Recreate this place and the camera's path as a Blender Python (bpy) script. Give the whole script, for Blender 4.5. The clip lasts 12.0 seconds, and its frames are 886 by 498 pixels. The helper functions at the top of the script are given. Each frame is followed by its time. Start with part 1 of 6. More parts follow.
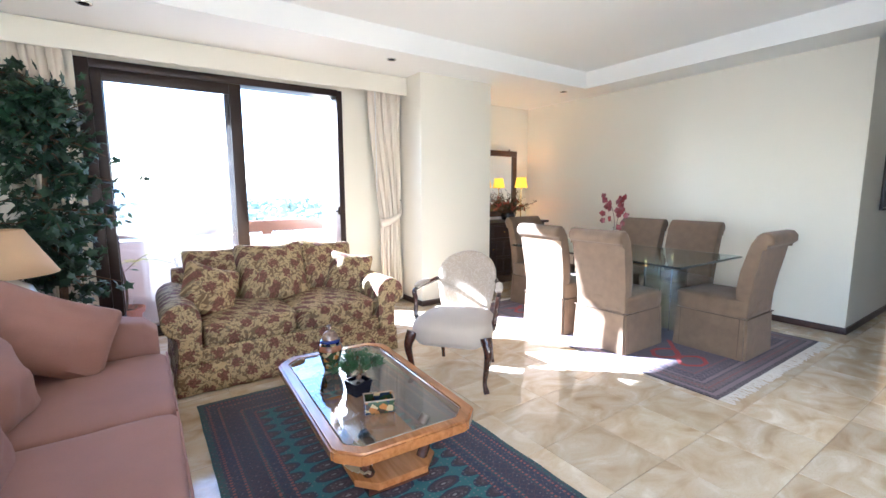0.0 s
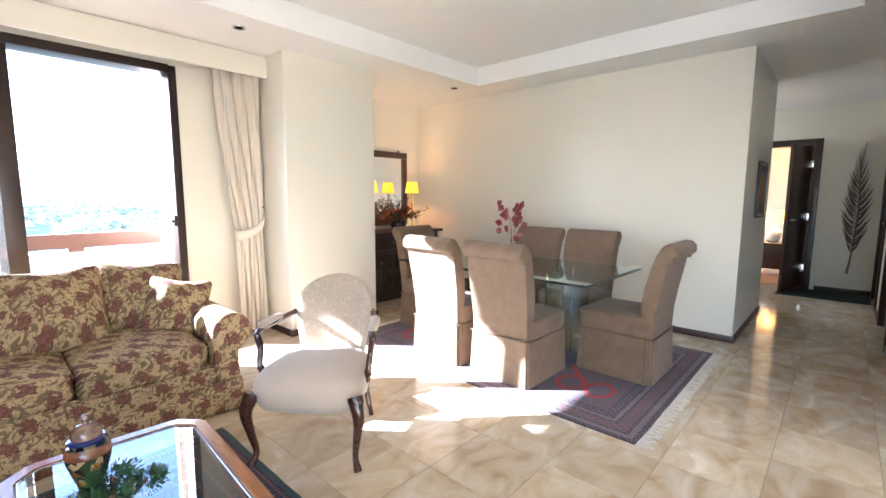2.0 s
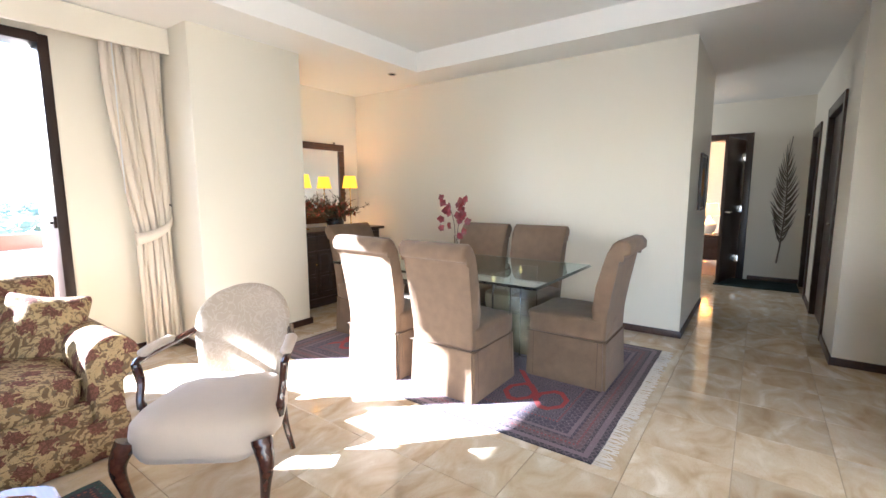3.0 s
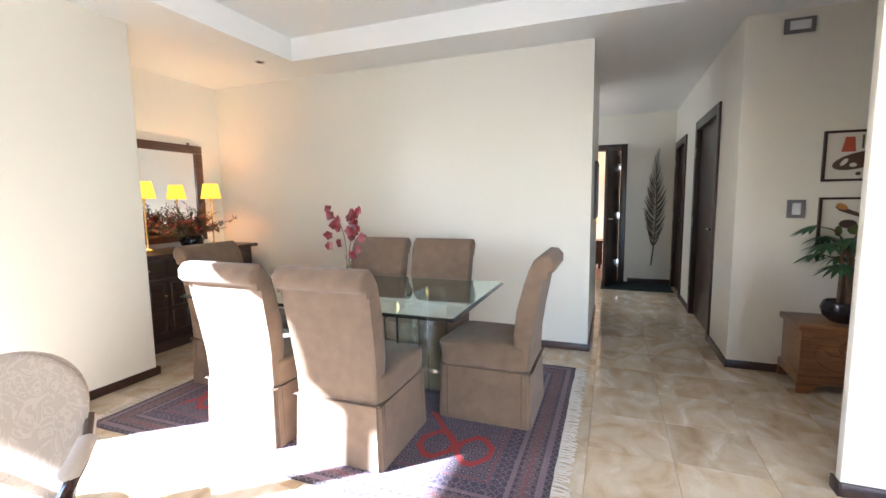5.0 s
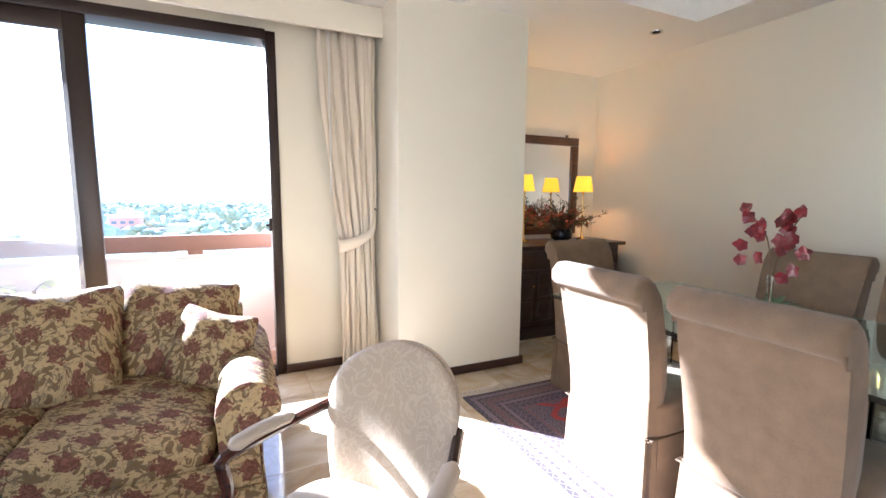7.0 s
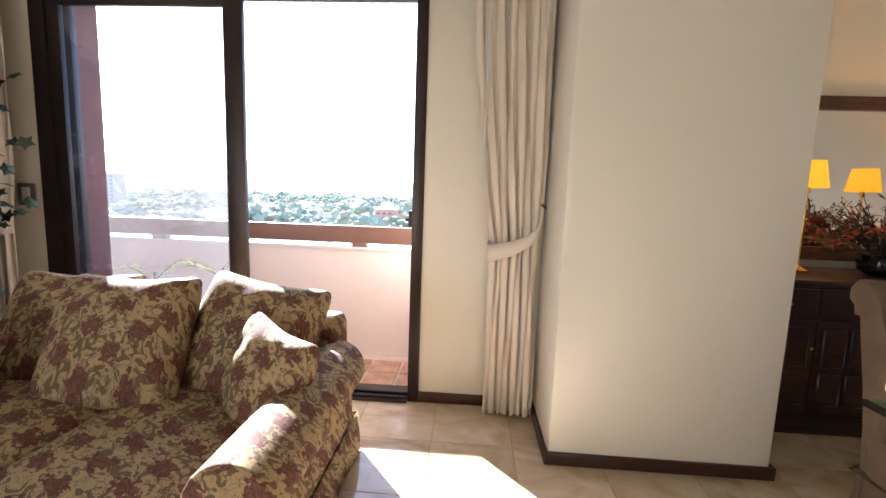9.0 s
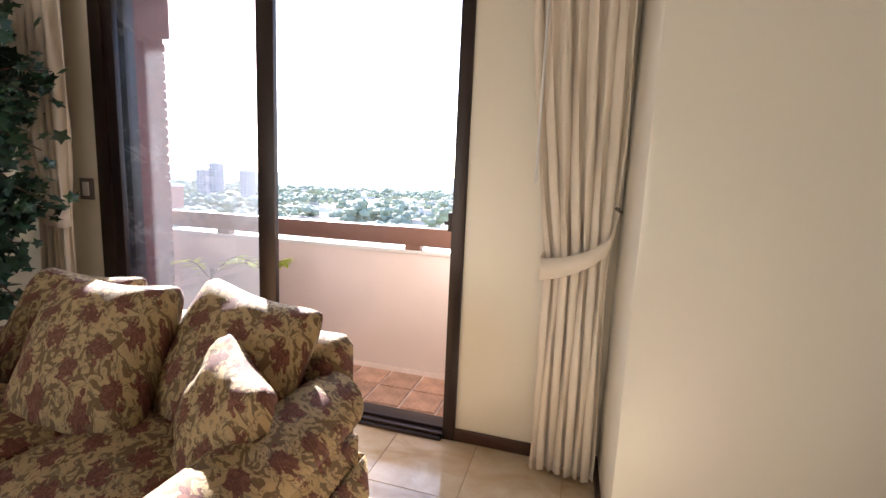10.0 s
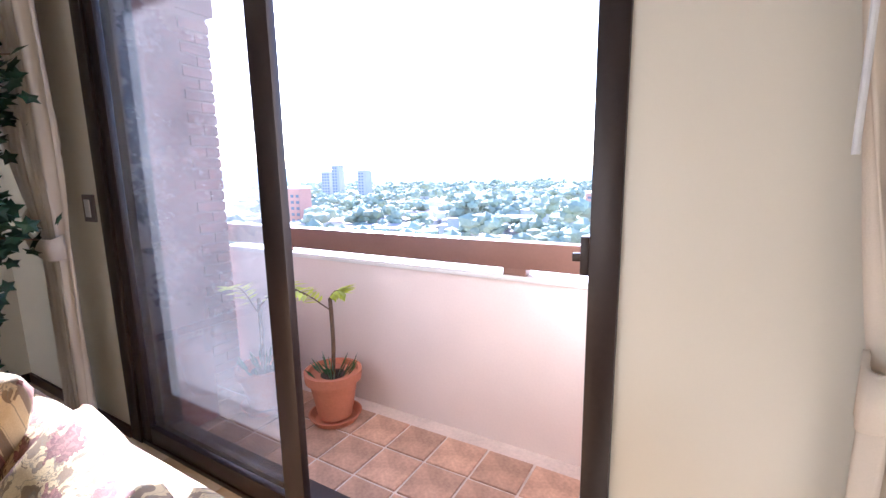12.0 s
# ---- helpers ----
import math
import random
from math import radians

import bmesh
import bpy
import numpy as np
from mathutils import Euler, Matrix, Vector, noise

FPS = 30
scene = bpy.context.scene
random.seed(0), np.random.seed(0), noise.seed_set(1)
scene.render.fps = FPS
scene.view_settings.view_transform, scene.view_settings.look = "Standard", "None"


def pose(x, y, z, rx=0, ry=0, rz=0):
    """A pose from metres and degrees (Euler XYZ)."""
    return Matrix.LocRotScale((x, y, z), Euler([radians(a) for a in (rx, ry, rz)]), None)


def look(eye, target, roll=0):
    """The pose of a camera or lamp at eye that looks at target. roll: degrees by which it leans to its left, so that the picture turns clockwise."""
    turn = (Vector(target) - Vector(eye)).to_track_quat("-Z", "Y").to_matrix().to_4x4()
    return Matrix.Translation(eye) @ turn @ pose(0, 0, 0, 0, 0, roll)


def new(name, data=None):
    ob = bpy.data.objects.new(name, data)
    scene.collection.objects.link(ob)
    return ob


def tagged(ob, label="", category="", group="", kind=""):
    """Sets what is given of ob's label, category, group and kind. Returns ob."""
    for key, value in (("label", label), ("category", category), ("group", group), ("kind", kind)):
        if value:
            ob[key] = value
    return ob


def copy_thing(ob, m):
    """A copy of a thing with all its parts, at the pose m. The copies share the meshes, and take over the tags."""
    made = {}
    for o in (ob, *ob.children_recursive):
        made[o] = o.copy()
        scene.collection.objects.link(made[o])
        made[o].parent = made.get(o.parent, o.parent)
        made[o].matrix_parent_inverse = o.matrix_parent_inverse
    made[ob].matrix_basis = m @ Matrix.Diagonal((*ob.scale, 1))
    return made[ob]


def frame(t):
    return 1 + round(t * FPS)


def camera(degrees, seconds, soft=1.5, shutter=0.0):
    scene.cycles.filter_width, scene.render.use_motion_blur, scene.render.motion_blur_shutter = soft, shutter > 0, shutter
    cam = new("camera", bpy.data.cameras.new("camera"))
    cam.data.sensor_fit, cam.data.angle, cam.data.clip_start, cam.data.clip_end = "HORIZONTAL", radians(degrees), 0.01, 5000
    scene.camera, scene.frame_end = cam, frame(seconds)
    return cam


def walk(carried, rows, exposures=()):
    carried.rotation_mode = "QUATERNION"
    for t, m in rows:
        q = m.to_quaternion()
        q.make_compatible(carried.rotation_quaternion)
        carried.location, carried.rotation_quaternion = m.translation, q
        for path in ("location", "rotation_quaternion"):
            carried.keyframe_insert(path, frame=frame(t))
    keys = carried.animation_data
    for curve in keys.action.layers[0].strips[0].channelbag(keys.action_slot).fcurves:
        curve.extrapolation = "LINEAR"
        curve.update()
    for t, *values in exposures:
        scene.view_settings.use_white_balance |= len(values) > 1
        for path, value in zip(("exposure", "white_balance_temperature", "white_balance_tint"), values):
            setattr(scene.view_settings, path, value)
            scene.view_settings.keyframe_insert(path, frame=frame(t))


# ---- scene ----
cam = camera(90.5, 12.0)
PATH = [
    (0, (1.152, 1.201, 1.324), (2.277, 2.834, 1.061), -0.2),
    (0.5, (1.299, 1.324, 1.332), (2.463, 2.931, 1.082), -0.4),
    (1, (1.434, 1.385, 1.321), (2.656, 2.949, 1.071), -0.5),
    (1.5, (1.583, 1.501, 1.315), (2.899, 2.981, 1.044), 0.4),
    (2, (1.745, 1.653, 1.326), (3.212, 2.991, 1.087), 0.2),
    (2.5, (1.867, 1.738, 1.311), (3.417, 2.976, 1.058), -0.1),
    (3, (2.063, 1.809, 1.314), (3.673, 2.969, 1.056), -0.2),
    (3.2, (2.148, 1.838, 1.338), (3.791, 2.955, 1.112), 0.0),
    (4.8, (2.488, 2.1, 1.314), (4.327, 2.853, 1.084), -0.3),
    (5, (2.507, 2.155, 1.315), (4.363, 2.868, 1.096), -0.7),
    (5.5, (2.572, 2.251, 1.314), (4.424, 2.961, 1.06), 0.5),
    (6, (2.698, 2.393, 1.314), (4.322, 3.536, 1.075), 0.7),
    (6.5, (2.804, 2.504, 1.334), (4.082, 4.029, 1.13), 1.2),
    (7, (2.8, 2.63, 1.315), (3.639, 4.429, 1.075), 0.4),
    (7.5, (2.86, 2.819, 1.322), (3.428, 4.719, 1.066), 2.3),
    (7.7, (2.9, 2.91, 1.332), (3.373, 4.835, 1.073), 2.2),
    (9.5, (3.503, 3.67, 1.25), (3.166, 5.624, 0.988), 2.5),
    (10, (3.563, 3.936, 1.276), (3.011, 5.837, 0.992), 2.5),
    (10.5, (3.553, 4.202, 1.263), (2.784, 6.023, 0.955), 0.9),
    (11, (3.513, 4.46, 1.295), (2.546, 6.181, 0.977), 0.5),
    (11.5, (3.393, 4.701, 1.278), (2.359, 6.381, 0.947), 0.8),
    (12, (3.224, 4.957, 1.291), (2.223, 6.656, 0.96), -1.0),
]
EXPOSURES = [(0, 4.0, 4850, 12), (2.5, 4.0, 5200, 14), (5.5, 4.2, 4950, 14), (6.5, 4.05, 4800, 12), (7.0, 3.65, 5150, 14), (7.5, 3.5, 5250, 15), (9.5, 2.9, 5850, 18), (11, 2.8, 5950, 18), (11.6, 2.9, 5900, 19), (12, 3.15, 5100, 21)]
walk(cam, [(t, look(eye, target, roll)) for t, eye, target, roll in PATH], EXPOSURES)

# ---- light ----
SUN_TO = Vector((-0.648, 0.762, 0.481))
world = bpy.data.worlds.new("sky")
scene.world = world
world.use_nodes = True
wn = world.node_tree.nodes
sky = wn.new("ShaderNodeTexSky")
sky.sky_type, sky.sun_disc = "NISHITA", False
sky.sun_elevation, sky.sun_rotation = radians(25.7), math.atan2(SUN_TO.x, SUN_TO.y)
world.node_tree.links.new(sky.outputs[0], wn["Background"].inputs[0])
wn["Background"].inputs[1].default_value = 0.1
sun = new("sun", bpy.data.lights.new("sun", "SUN"))
sun.data.energy, sun.data.angle, sun.data.color = 5.0, radians(0.5), (1, 0.95, 0.86)
sun.matrix_world = look(SUN_TO * 30, (0, 0, 0))


# daylight of the large west window, which lies behind the walker
win_light = new("west_window_light", bpy.data.lights.new("west_window_light", "AREA"))
win_light.data.shape, win_light.data.size, win_light.data.size_y = "RECTANGLE", 3.0, 2.0
win_light.data.energy, win_light.data.color = 3, (0.8, 0.9, 1)
win_light.matrix_world = look((-0.52, -0.2, 1.25), (4, -0.2, 1.25))

# added fill light for the hallway, out of view in the side passage
hall_light = new("passage_fill_light", bpy.data.lights.new("passage_fill_light", "AREA"))
hall_light.data.shape, hall_light.data.size, hall_light.data.size_y = "RECTANGLE", 1.2, 1.2
hall_light.data.energy, hall_light.data.color = 2, (1, 0.95, 0.82)
hall_light.matrix_world = look((9.2, 4.15, 1.6), (9.2, 2.0, 1.0))

# ---- materials ----
def math_node(nt, op, a, b=0.0, c=0.0):
    n = nt.nodes.new("ShaderNodeMath")
    n.operation = op
    for sock, v in zip(n.inputs, (a, b, c)):
        if isinstance(v, (int, float)):
            sock.default_value = v
        else:
            nt.links.new(v, sock)
    return n.outputs[0]


def mix_node(nt, fac, a, b, blend="MIX"):
    n = nt.nodes.new("ShaderNodeMix")
    n.data_type, n.blend_type = "RGBA", blend
    for sock, v in ((n.inputs[0], fac), (n.inputs[6], a), (n.inputs[7], b)):
        if isinstance(v, (int, float)):
            sock.default_value = v
        elif isinstance(v, tuple):
            sock.default_value = (*v, 1)
        else:
            nt.links.new(v, sock)
    return n.outputs[2]


def noise_node(nt, vec, scale, detail=4.0, stretch=None, distortion=0.0):
    if stretch:
        mp = nt.nodes.new("ShaderNodeMapping")
        mp.inputs["Scale"].default_value = stretch
        nt.links.new(vec, mp.inputs[0])
        vec = mp.outputs[0]
    n = nt.nodes.new("ShaderNodeTexNoise")
    n.inputs["Scale"].default_value, n.inputs["Detail"].default_value = scale, detail
    n.inputs["Distortion"].default_value = distortion
    nt.links.new(vec, n.inputs["Vector"])
    return n.outputs["Fac"]


def voronoi_node(nt, vec, scale, randomness=1.0, out="Distance"):
    n = nt.nodes.new("ShaderNodeTexVoronoi")
    n.inputs["Scale"].default_value, n.inputs["Randomness"].default_value = scale, randomness
    nt.links.new(vec, n.inputs["Vector"])
    return n.outputs[out]


def ramp(nt, fac, stops, constant=False):
    n = nt.nodes.new("ShaderNodeValToRGB")
    cr = n.color_ramp
    cr.interpolation = "CONSTANT" if constant else "LINEAR"
    while len(cr.elements) < len(stops):
        cr.elements.new(0.5)
    for e, (p, c) in zip(cr.elements, stops):
        e.position, e.color = p, (*c, 1)
    nt.links.new(fac, n.inputs[0])
    return n.outputs[0]


def start_mat(name, rough=0.6, metal=0.0):
    m = bpy.data.materials.new(name)
    m.use_nodes = True
    nt = m.node_tree
    b = nt.nodes["Principled BSDF"]
    b.inputs["Roughness"].default_value, b.inputs["Metallic"].default_value = rough, metal
    tc = nt.nodes.new("ShaderNodeTexCoord")
    return m, nt, b, tc.outputs["Object"]


def add_bump(nt, b, height, strength, distance=0.002):
    bp = nt.nodes.new("ShaderNodeBump")
    bp.inputs["Strength"].default_value, bp.inputs["Distance"].default_value = strength, distance
    nt.links.new(height, bp.inputs["Height"])
    nt.links.new(bp.outputs[0], b.inputs["Normal"])


def plain(name, color, rough=0.6, metal=0.0, vary=0.12, scale=3.0, fine=60.0, bump=0.2, stretch=None, sheen=0.0, coat=0.0, random_tone=0.0):
    """A surface with a slow and a fine variation of tone and a fine relief."""
    m, nt, b, co = start_mat(name, rough, metal)
    slow, quick = noise_node(nt, co, scale, 3, stretch), noise_node(nt, co, fine, 3, stretch)
    tone = math_node(nt, "MULTIPLY_ADD", slow, 0.65, math_node(nt, "MULTIPLY", quick, 0.35))
    lo, hi = tuple(c * (1 - vary) for c in color), tuple(min(1, c * (1 + vary)) for c in color)
    col = ramp(nt, tone, ((0.3, lo), (0.7, hi)))
    if random_tone:
        info = nt.nodes.new("ShaderNodeObjectInfo")
        geo = nt.nodes.new("ShaderNodeNewGeometry")
        r = math_node(nt, "FRACT", math_node(nt, "ADD", info.outputs["Random"], geo.outputs["Random Per Island"]))
        v = math_node(nt, "MULTIPLY_ADD", r, random_tone, 1 - random_tone / 2)
        h = nt.nodes.new("ShaderNodeHueSaturation")
        nt.links.new(col, h.inputs["Color"])
        nt.links.new(v, h.inputs["Value"])
        col = h.outputs[0]
    nt.links.new(col, b.inputs["Base Color"])
    nt.links.new(math_node(nt, "MULTIPLY_ADD", slow, 0.2 * rough, rough * 0.9), b.inputs["Roughness"])
    if bump:
        add_bump(nt, b, quick, bump)
    b.inputs["Sheen Weight"].default_value = sheen
    b.inputs["Coat Weight"].default_value = coat
    return m


def wood(name, dark, light, rough=0.35, grain=(1, 12, 12), coat=0.2):
    m, nt, b, co = start_mat(name, rough)
    g = noise_node(nt, co, 4, 6, grain, 0.6)
    slow = noise_node(nt, co, 1.5, 2)
    col = ramp(nt, math_node(nt, "MULTIPLY_ADD", g, 0.75, math_node(nt, "MULTIPLY", slow, 0.25)), ((0.32, dark), (0.68, light)))
    nt.links.new(col, b.inputs["Base Color"])
    add_bump(nt, b, g, 0.15)
    b.inputs["Coat Weight"].default_value = coat
    b.inputs["Coat Roughness"].default_value = 0.15
    return m


def travertine():
    m, nt, b, co = start_mat("polished_travertine", 0.1)
    info = nt.nodes.new("ShaderNodeObjectInfo")
    geo = nt.nodes.new("ShaderNodeNewGeometry")
    r = math_node(nt, "FRACT", math_node(nt, "ADD", info.outputs["Random"], geo.outputs["Random Per Island"]))
    comb = nt.nodes.new("ShaderNodeCombineXYZ")
    nt.links.new(math_node(nt, "MULTIPLY", r, 40.0), comb.inputs[2])
    add = nt.nodes.new("ShaderNodeVectorMath")
    nt.links.new(geo.outputs["Position"], add.inputs[0])
    nt.links.new(comb.outputs[0], add.inputs[1])
    vec = add.outputs[0]
    cloud = noise_node(nt, vec, 3.6, 8, (1, 1.5, 1), 1.2)
    vein = noise_node(nt, vec, 9.0, 6, (1, 3, 1), 2.5)
    pore = noise_node(nt, vec, 70, 3)
    col = ramp(nt, cloud, ((0.28, (0.46, 0.34, 0.205)), (0.45, (0.58, 0.465, 0.315)), (0.58, (0.63, 0.54, 0.4)), (0.72, (0.76, 0.69, 0.57))))
    v = math_node(nt, "LESS_THAN", math_node(nt, "ABSOLUTE", math_node(nt, "SUBTRACT", vein, 0.5)), 0.02)
    col = mix_node(nt, math_node(nt, "MULTIPLY", v, 0.14), col, (0.42, 0.29, 0.16))
    h = nt.nodes.new("ShaderNodeHueSaturation")
    nt.links.new(col, h.inputs["Color"])
    nt.links.new(math_node(nt, "MULTIPLY_ADD", r, 0.22, 0.87), h.inputs["Value"])
    nt.links.new(h.outputs[0], b.inputs["Base Color"])
    nt.links.new(math_node(nt, "MULTIPLY_ADD", cloud, 0.12, 0.03), b.inputs["Roughness"])
    add_bump(nt, b, pore, 0.03, 0.001)
    return m


def floral():
    m, nt, b, co = start_mat("floral_tapestry", 0.85)
    s = nt.nodes.new("ShaderNodeSeparateXYZ")
    nt.links.new(co, s.inputs[0])
    u = math_node(nt, "MULTIPLY_ADD", s.outputs[1], 0.55, s.outputs[0])
    v = math_node(nt, "ADD", s.outputs[2], math_node(nt, "MULTIPLY", s.outputs[1], 0.95))
    d = math_node(nt, "MULTIPLY", math_node(nt, "ADD", u, v), 0.7071)
    e = math_node(nt, "MULTIPLY", math_node(nt, "SUBTRACT", u, v), 0.7071)
    comb = nt.nodes.new("ShaderNodeCombineXYZ")
    nt.links.new(d, comb.inputs[0])
    nt.links.new(e, comb.inputs[1])
    vec = comb.outputs[0]
    wob, fine, weave = noise_node(nt, vec, 34, 3), noise_node(nt, vec, 22, 3, None, 1.5), noise_node(nt, co, 350, 2)
    big = math_node(nt, "ADD", voronoi_node(nt, vec, 7.8, 0.06), math_node(nt, "MULTIPLY_ADD", noise_node(nt, vec, 42, 3, None, 0.6), 0.9, -0.45))
    leafy = noise_node(nt, vec, 23, 2, None, 1.6)
    col = mix_node(nt, wob, (0.36, 0.25, 0.11), (0.47, 0.35, 0.18))
    acanthus = math_node(nt, "MULTIPLY", math_node(nt, "GREATER_THAN", big, 0.2), math_node(nt, "GREATER_THAN", leafy, 0.535))
    col = mix_node(nt, math_node(nt, "MULTIPLY", acanthus, 0.8), col, (0.09, 0.047, 0.021))
    scroll = math_node(nt, "LESS_THAN", math_node(nt, "ABSOLUTE", math_node(nt, "SUBTRACT", fine, 0.5)), 0.022)
    col = mix_node(nt, math_node(nt, "MULTIPLY", scroll, 0.7), col, (0.15, 0.12, 0.075))
    rose = math_node(nt, "LESS_THAN", big, 0.29)
    petal = math_node(nt, "MULTIPLY", rose, math_node(nt, "GREATER_THAN", noise_node(nt, vec, 75, 2, None, 1.0), 0.53))
    col = mix_node(nt, math_node(nt, "MULTIPLY", rose, 0.9), col, (0.095, 0.024, 0.02))
    col = mix_node(nt, math_node(nt, "MULTIPLY", petal, 0.5), col, (0.26, 0.11, 0.075))
    col = mix_node(nt, 0.25, col, weave, "OVERLAY")
    nt.links.new(col, b.inputs["Base Color"])
    add_bump(nt, b, weave, 0.3, 0.001)
    return m


def rug_mat(name, hx, hy, bands, field, motif, motif_rim, cell, accent, dots, dot_colour, hook):
    """A woven rug, hx by hy from its middle; bands are stops of distance from the edge in metres, dots the distances of
    dotted guard stripes, hook the colour of the small stepped figures."""
    m, nt, b, co = start_mat(name, 0.95)
    s = nt.nodes.new("ShaderNodeSeparateXYZ")
    nt.links.new(co, s.inputs[0])
    ax, ay = math_node(nt, "ABSOLUTE", s.outputs[0]), math_node(nt, "ABSOLUTE", s.outputs[1])
    dx, dy = math_node(nt, "SUBTRACT", hx, ax), math_node(nt, "SUBTRACT", hy, ay)
    wob = noise_node(nt, co, 60, 3)
    edge = math_node(nt, "ADD", math_node(nt, "MINIMUM", dx, dy), math_node(nt, "MULTIPLY_ADD", wob, 0.008, -0.004))
    side = math_node(nt, "LESS_THAN", dx, dy)
    along = math_node(nt, "ADD", math_node(nt, "MULTIPLY", side, ay), math_node(nt, "MULTIPLY", math_node(nt, "SUBTRACT", 1.0, side), ax))
    border = ramp(nt, edge, tuple(bands), True)
    # stepped figures in the borders
    cu = math_node(nt, "ABSOLUTE", math_node(nt, "SUBTRACT", math_node(nt, "FRACT", math_node(nt, "MULTIPLY", along, 22.0)), 0.5))
    cv = math_node(nt, "ABSOLUTE", math_node(nt, "SUBTRACT", math_node(nt, "FRACT", math_node(nt, "MULTIPLY", edge, 20.0)), 0.5))
    figure = math_node(nt, "LESS_THAN", math_node(nt, "ABSOLUTE", math_node(nt, "SUBTRACT", math_node(nt, "ADD", cu, cv), 0.42)), 0.1)
    border = mix_node(nt, math_node(nt, "MULTIPLY", figure, 0.6), border, hook)
    # rows of ovals with their cores
    mp = nt.nodes.new("ShaderNodeMapping")
    mp.inputs["Scale"].default_value = cell
    nt.links.new(co, mp.inputs[0])
    d = math_node(nt, "ADD", voronoi_node(nt, mp.outputs[0], 1.0, 0.0), math_node(nt, "MULTIPLY_ADD", wob, 0.1, -0.05))
    body = mix_node(nt, math_node(nt, "LESS_THAN", d, 0.45), field, motif_rim)
    body = mix_node(nt, math_node(nt, "LESS_THAN", d, 0.37), body, motif)
    body = mix_node(nt, math_node(nt, "LESS_THAN", math_node(nt, "ABSOLUTE", math_node(nt, "SUBTRACT", d, 0.2)), 0.04), body, hook)
    body = mix_node(nt, math_node(nt, "LESS_THAN", d, 0.07), body, accent)
    col = mix_node(nt, math_node(nt, "GREATER_THAN", edge, bands[-1][0]), border, body)
    fleck = voronoi_node(nt, co, 42, 0.3)
    col = mix_node(nt, math_node(nt, "MULTIPLY", math_node(nt, "LESS_THAN", fleck, 0.2), 0.5), col, accent)
    col = mix_node(nt, math_node(nt, "MULTIPLY", math_node(nt, "LESS_THAN", voronoi_node(nt, co, 95, 0.3), 0.27), 0.5), col, (0.02, 0.02, 0.03))
    dash = math_node(nt, "LESS_THAN", math_node(nt, "FRACT", math_node(nt, "MULTIPLY", along, 45.0)), 0.5)
    for e in dots:
        line = math_node(nt, "LESS_THAN", math_node(nt, "ABSOLUTE", math_node(nt, "SUBTRACT", edge, e)), 0.006)
        col = mix_node(nt, math_node(nt, "MULTIPLY", math_node(nt, "MULTIPLY", line, dash), 0.85), col, dot_colour)
    col = mix_node(nt, 0.35, col, noise_node(nt, co, 260, 2), "OVERLAY")
    slow = noise_node(nt, co, 2.5, 3)
    col = mix_node(nt, 0.25, col, slow, "OVERLAY")
    nt.links.new(col, b.inputs["Base Color"])
    add_bump(nt, b, noise_node(nt, co, 400, 2), 0.5, 0.002)
    b.inputs["Sheen Weight"].default_value = 0.15
    return m, nt, b, col, s


def glowing(name, color, strength):
    m, nt, b, co = start_mat(name, 0.8)
    b.inputs["Base Color"].default_value = (*color, 1)
    b.inputs["Emission Color"].default_value = (*color, 1)
    b.inputs["Emission Strength"].default_value = strength
    return m


def glass_mat(name, tint, rough=0.0):
    m, nt, b, co = start_mat(name, rough)
    b.inputs["Base Color"].default_value = (*tint, 1)
    b.inputs["Transmission Weight"].default_value = 1
    b.inputs["IOR"].default_value = 1.5
    return m


def pane_mat(name, dust):
    """Thin window glass: clear, with a mirror gloss and a film of dust."""
    m = bpy.data.materials.new(name)
    m.use_nodes = True
    nt = m.node_tree
    nt.nodes.remove(nt.nodes["Principled BSDF"])
    out = nt.nodes["Material Output"]
    tr, gl, df = nt.nodes.new("ShaderNodeBsdfTransparent"), nt.nodes.new("ShaderNodeBsdfGlossy"), nt.nodes.new("ShaderNodeBsdfTranslucent")
    tr.inputs[0].default_value, gl.inputs["Roughness"].default_value = (0.95, 0.955, 0.97, 1), 0.01
    fr = nt.nodes.new("ShaderNodeLayerWeight")
    fr.inputs[0].default_value = 0.5
    gloss = math_node(nt, "MULTIPLY_ADD", math_node(nt, "POWER", fr.outputs["Facing"], 4.0), 0.6, 0.05)
    tc = nt.nodes.new("ShaderNodeTexCoord")
    n = noise_node(nt, tc.outputs["Object"], 2.2, 5)
    a, c = nt.nodes.new("ShaderNodeMixShader"), nt.nodes.new("ShaderNodeMixShader")
    nt.links.new(math_node(nt, "MULTIPLY", n, dust), a.inputs[0])
    nt.links.new(tr.outputs[0], a.inputs[1])
    nt.links.new(df.outputs[0], a.inputs[2])
    nt.links.new(gloss, c.inputs[0])
    nt.links.new(a.outputs[0], c.inputs[1])
    nt.links.new(gl.outputs[0], c.inputs[2])
    nt.links.new(c.outputs[0], out.inputs[0])
    return m


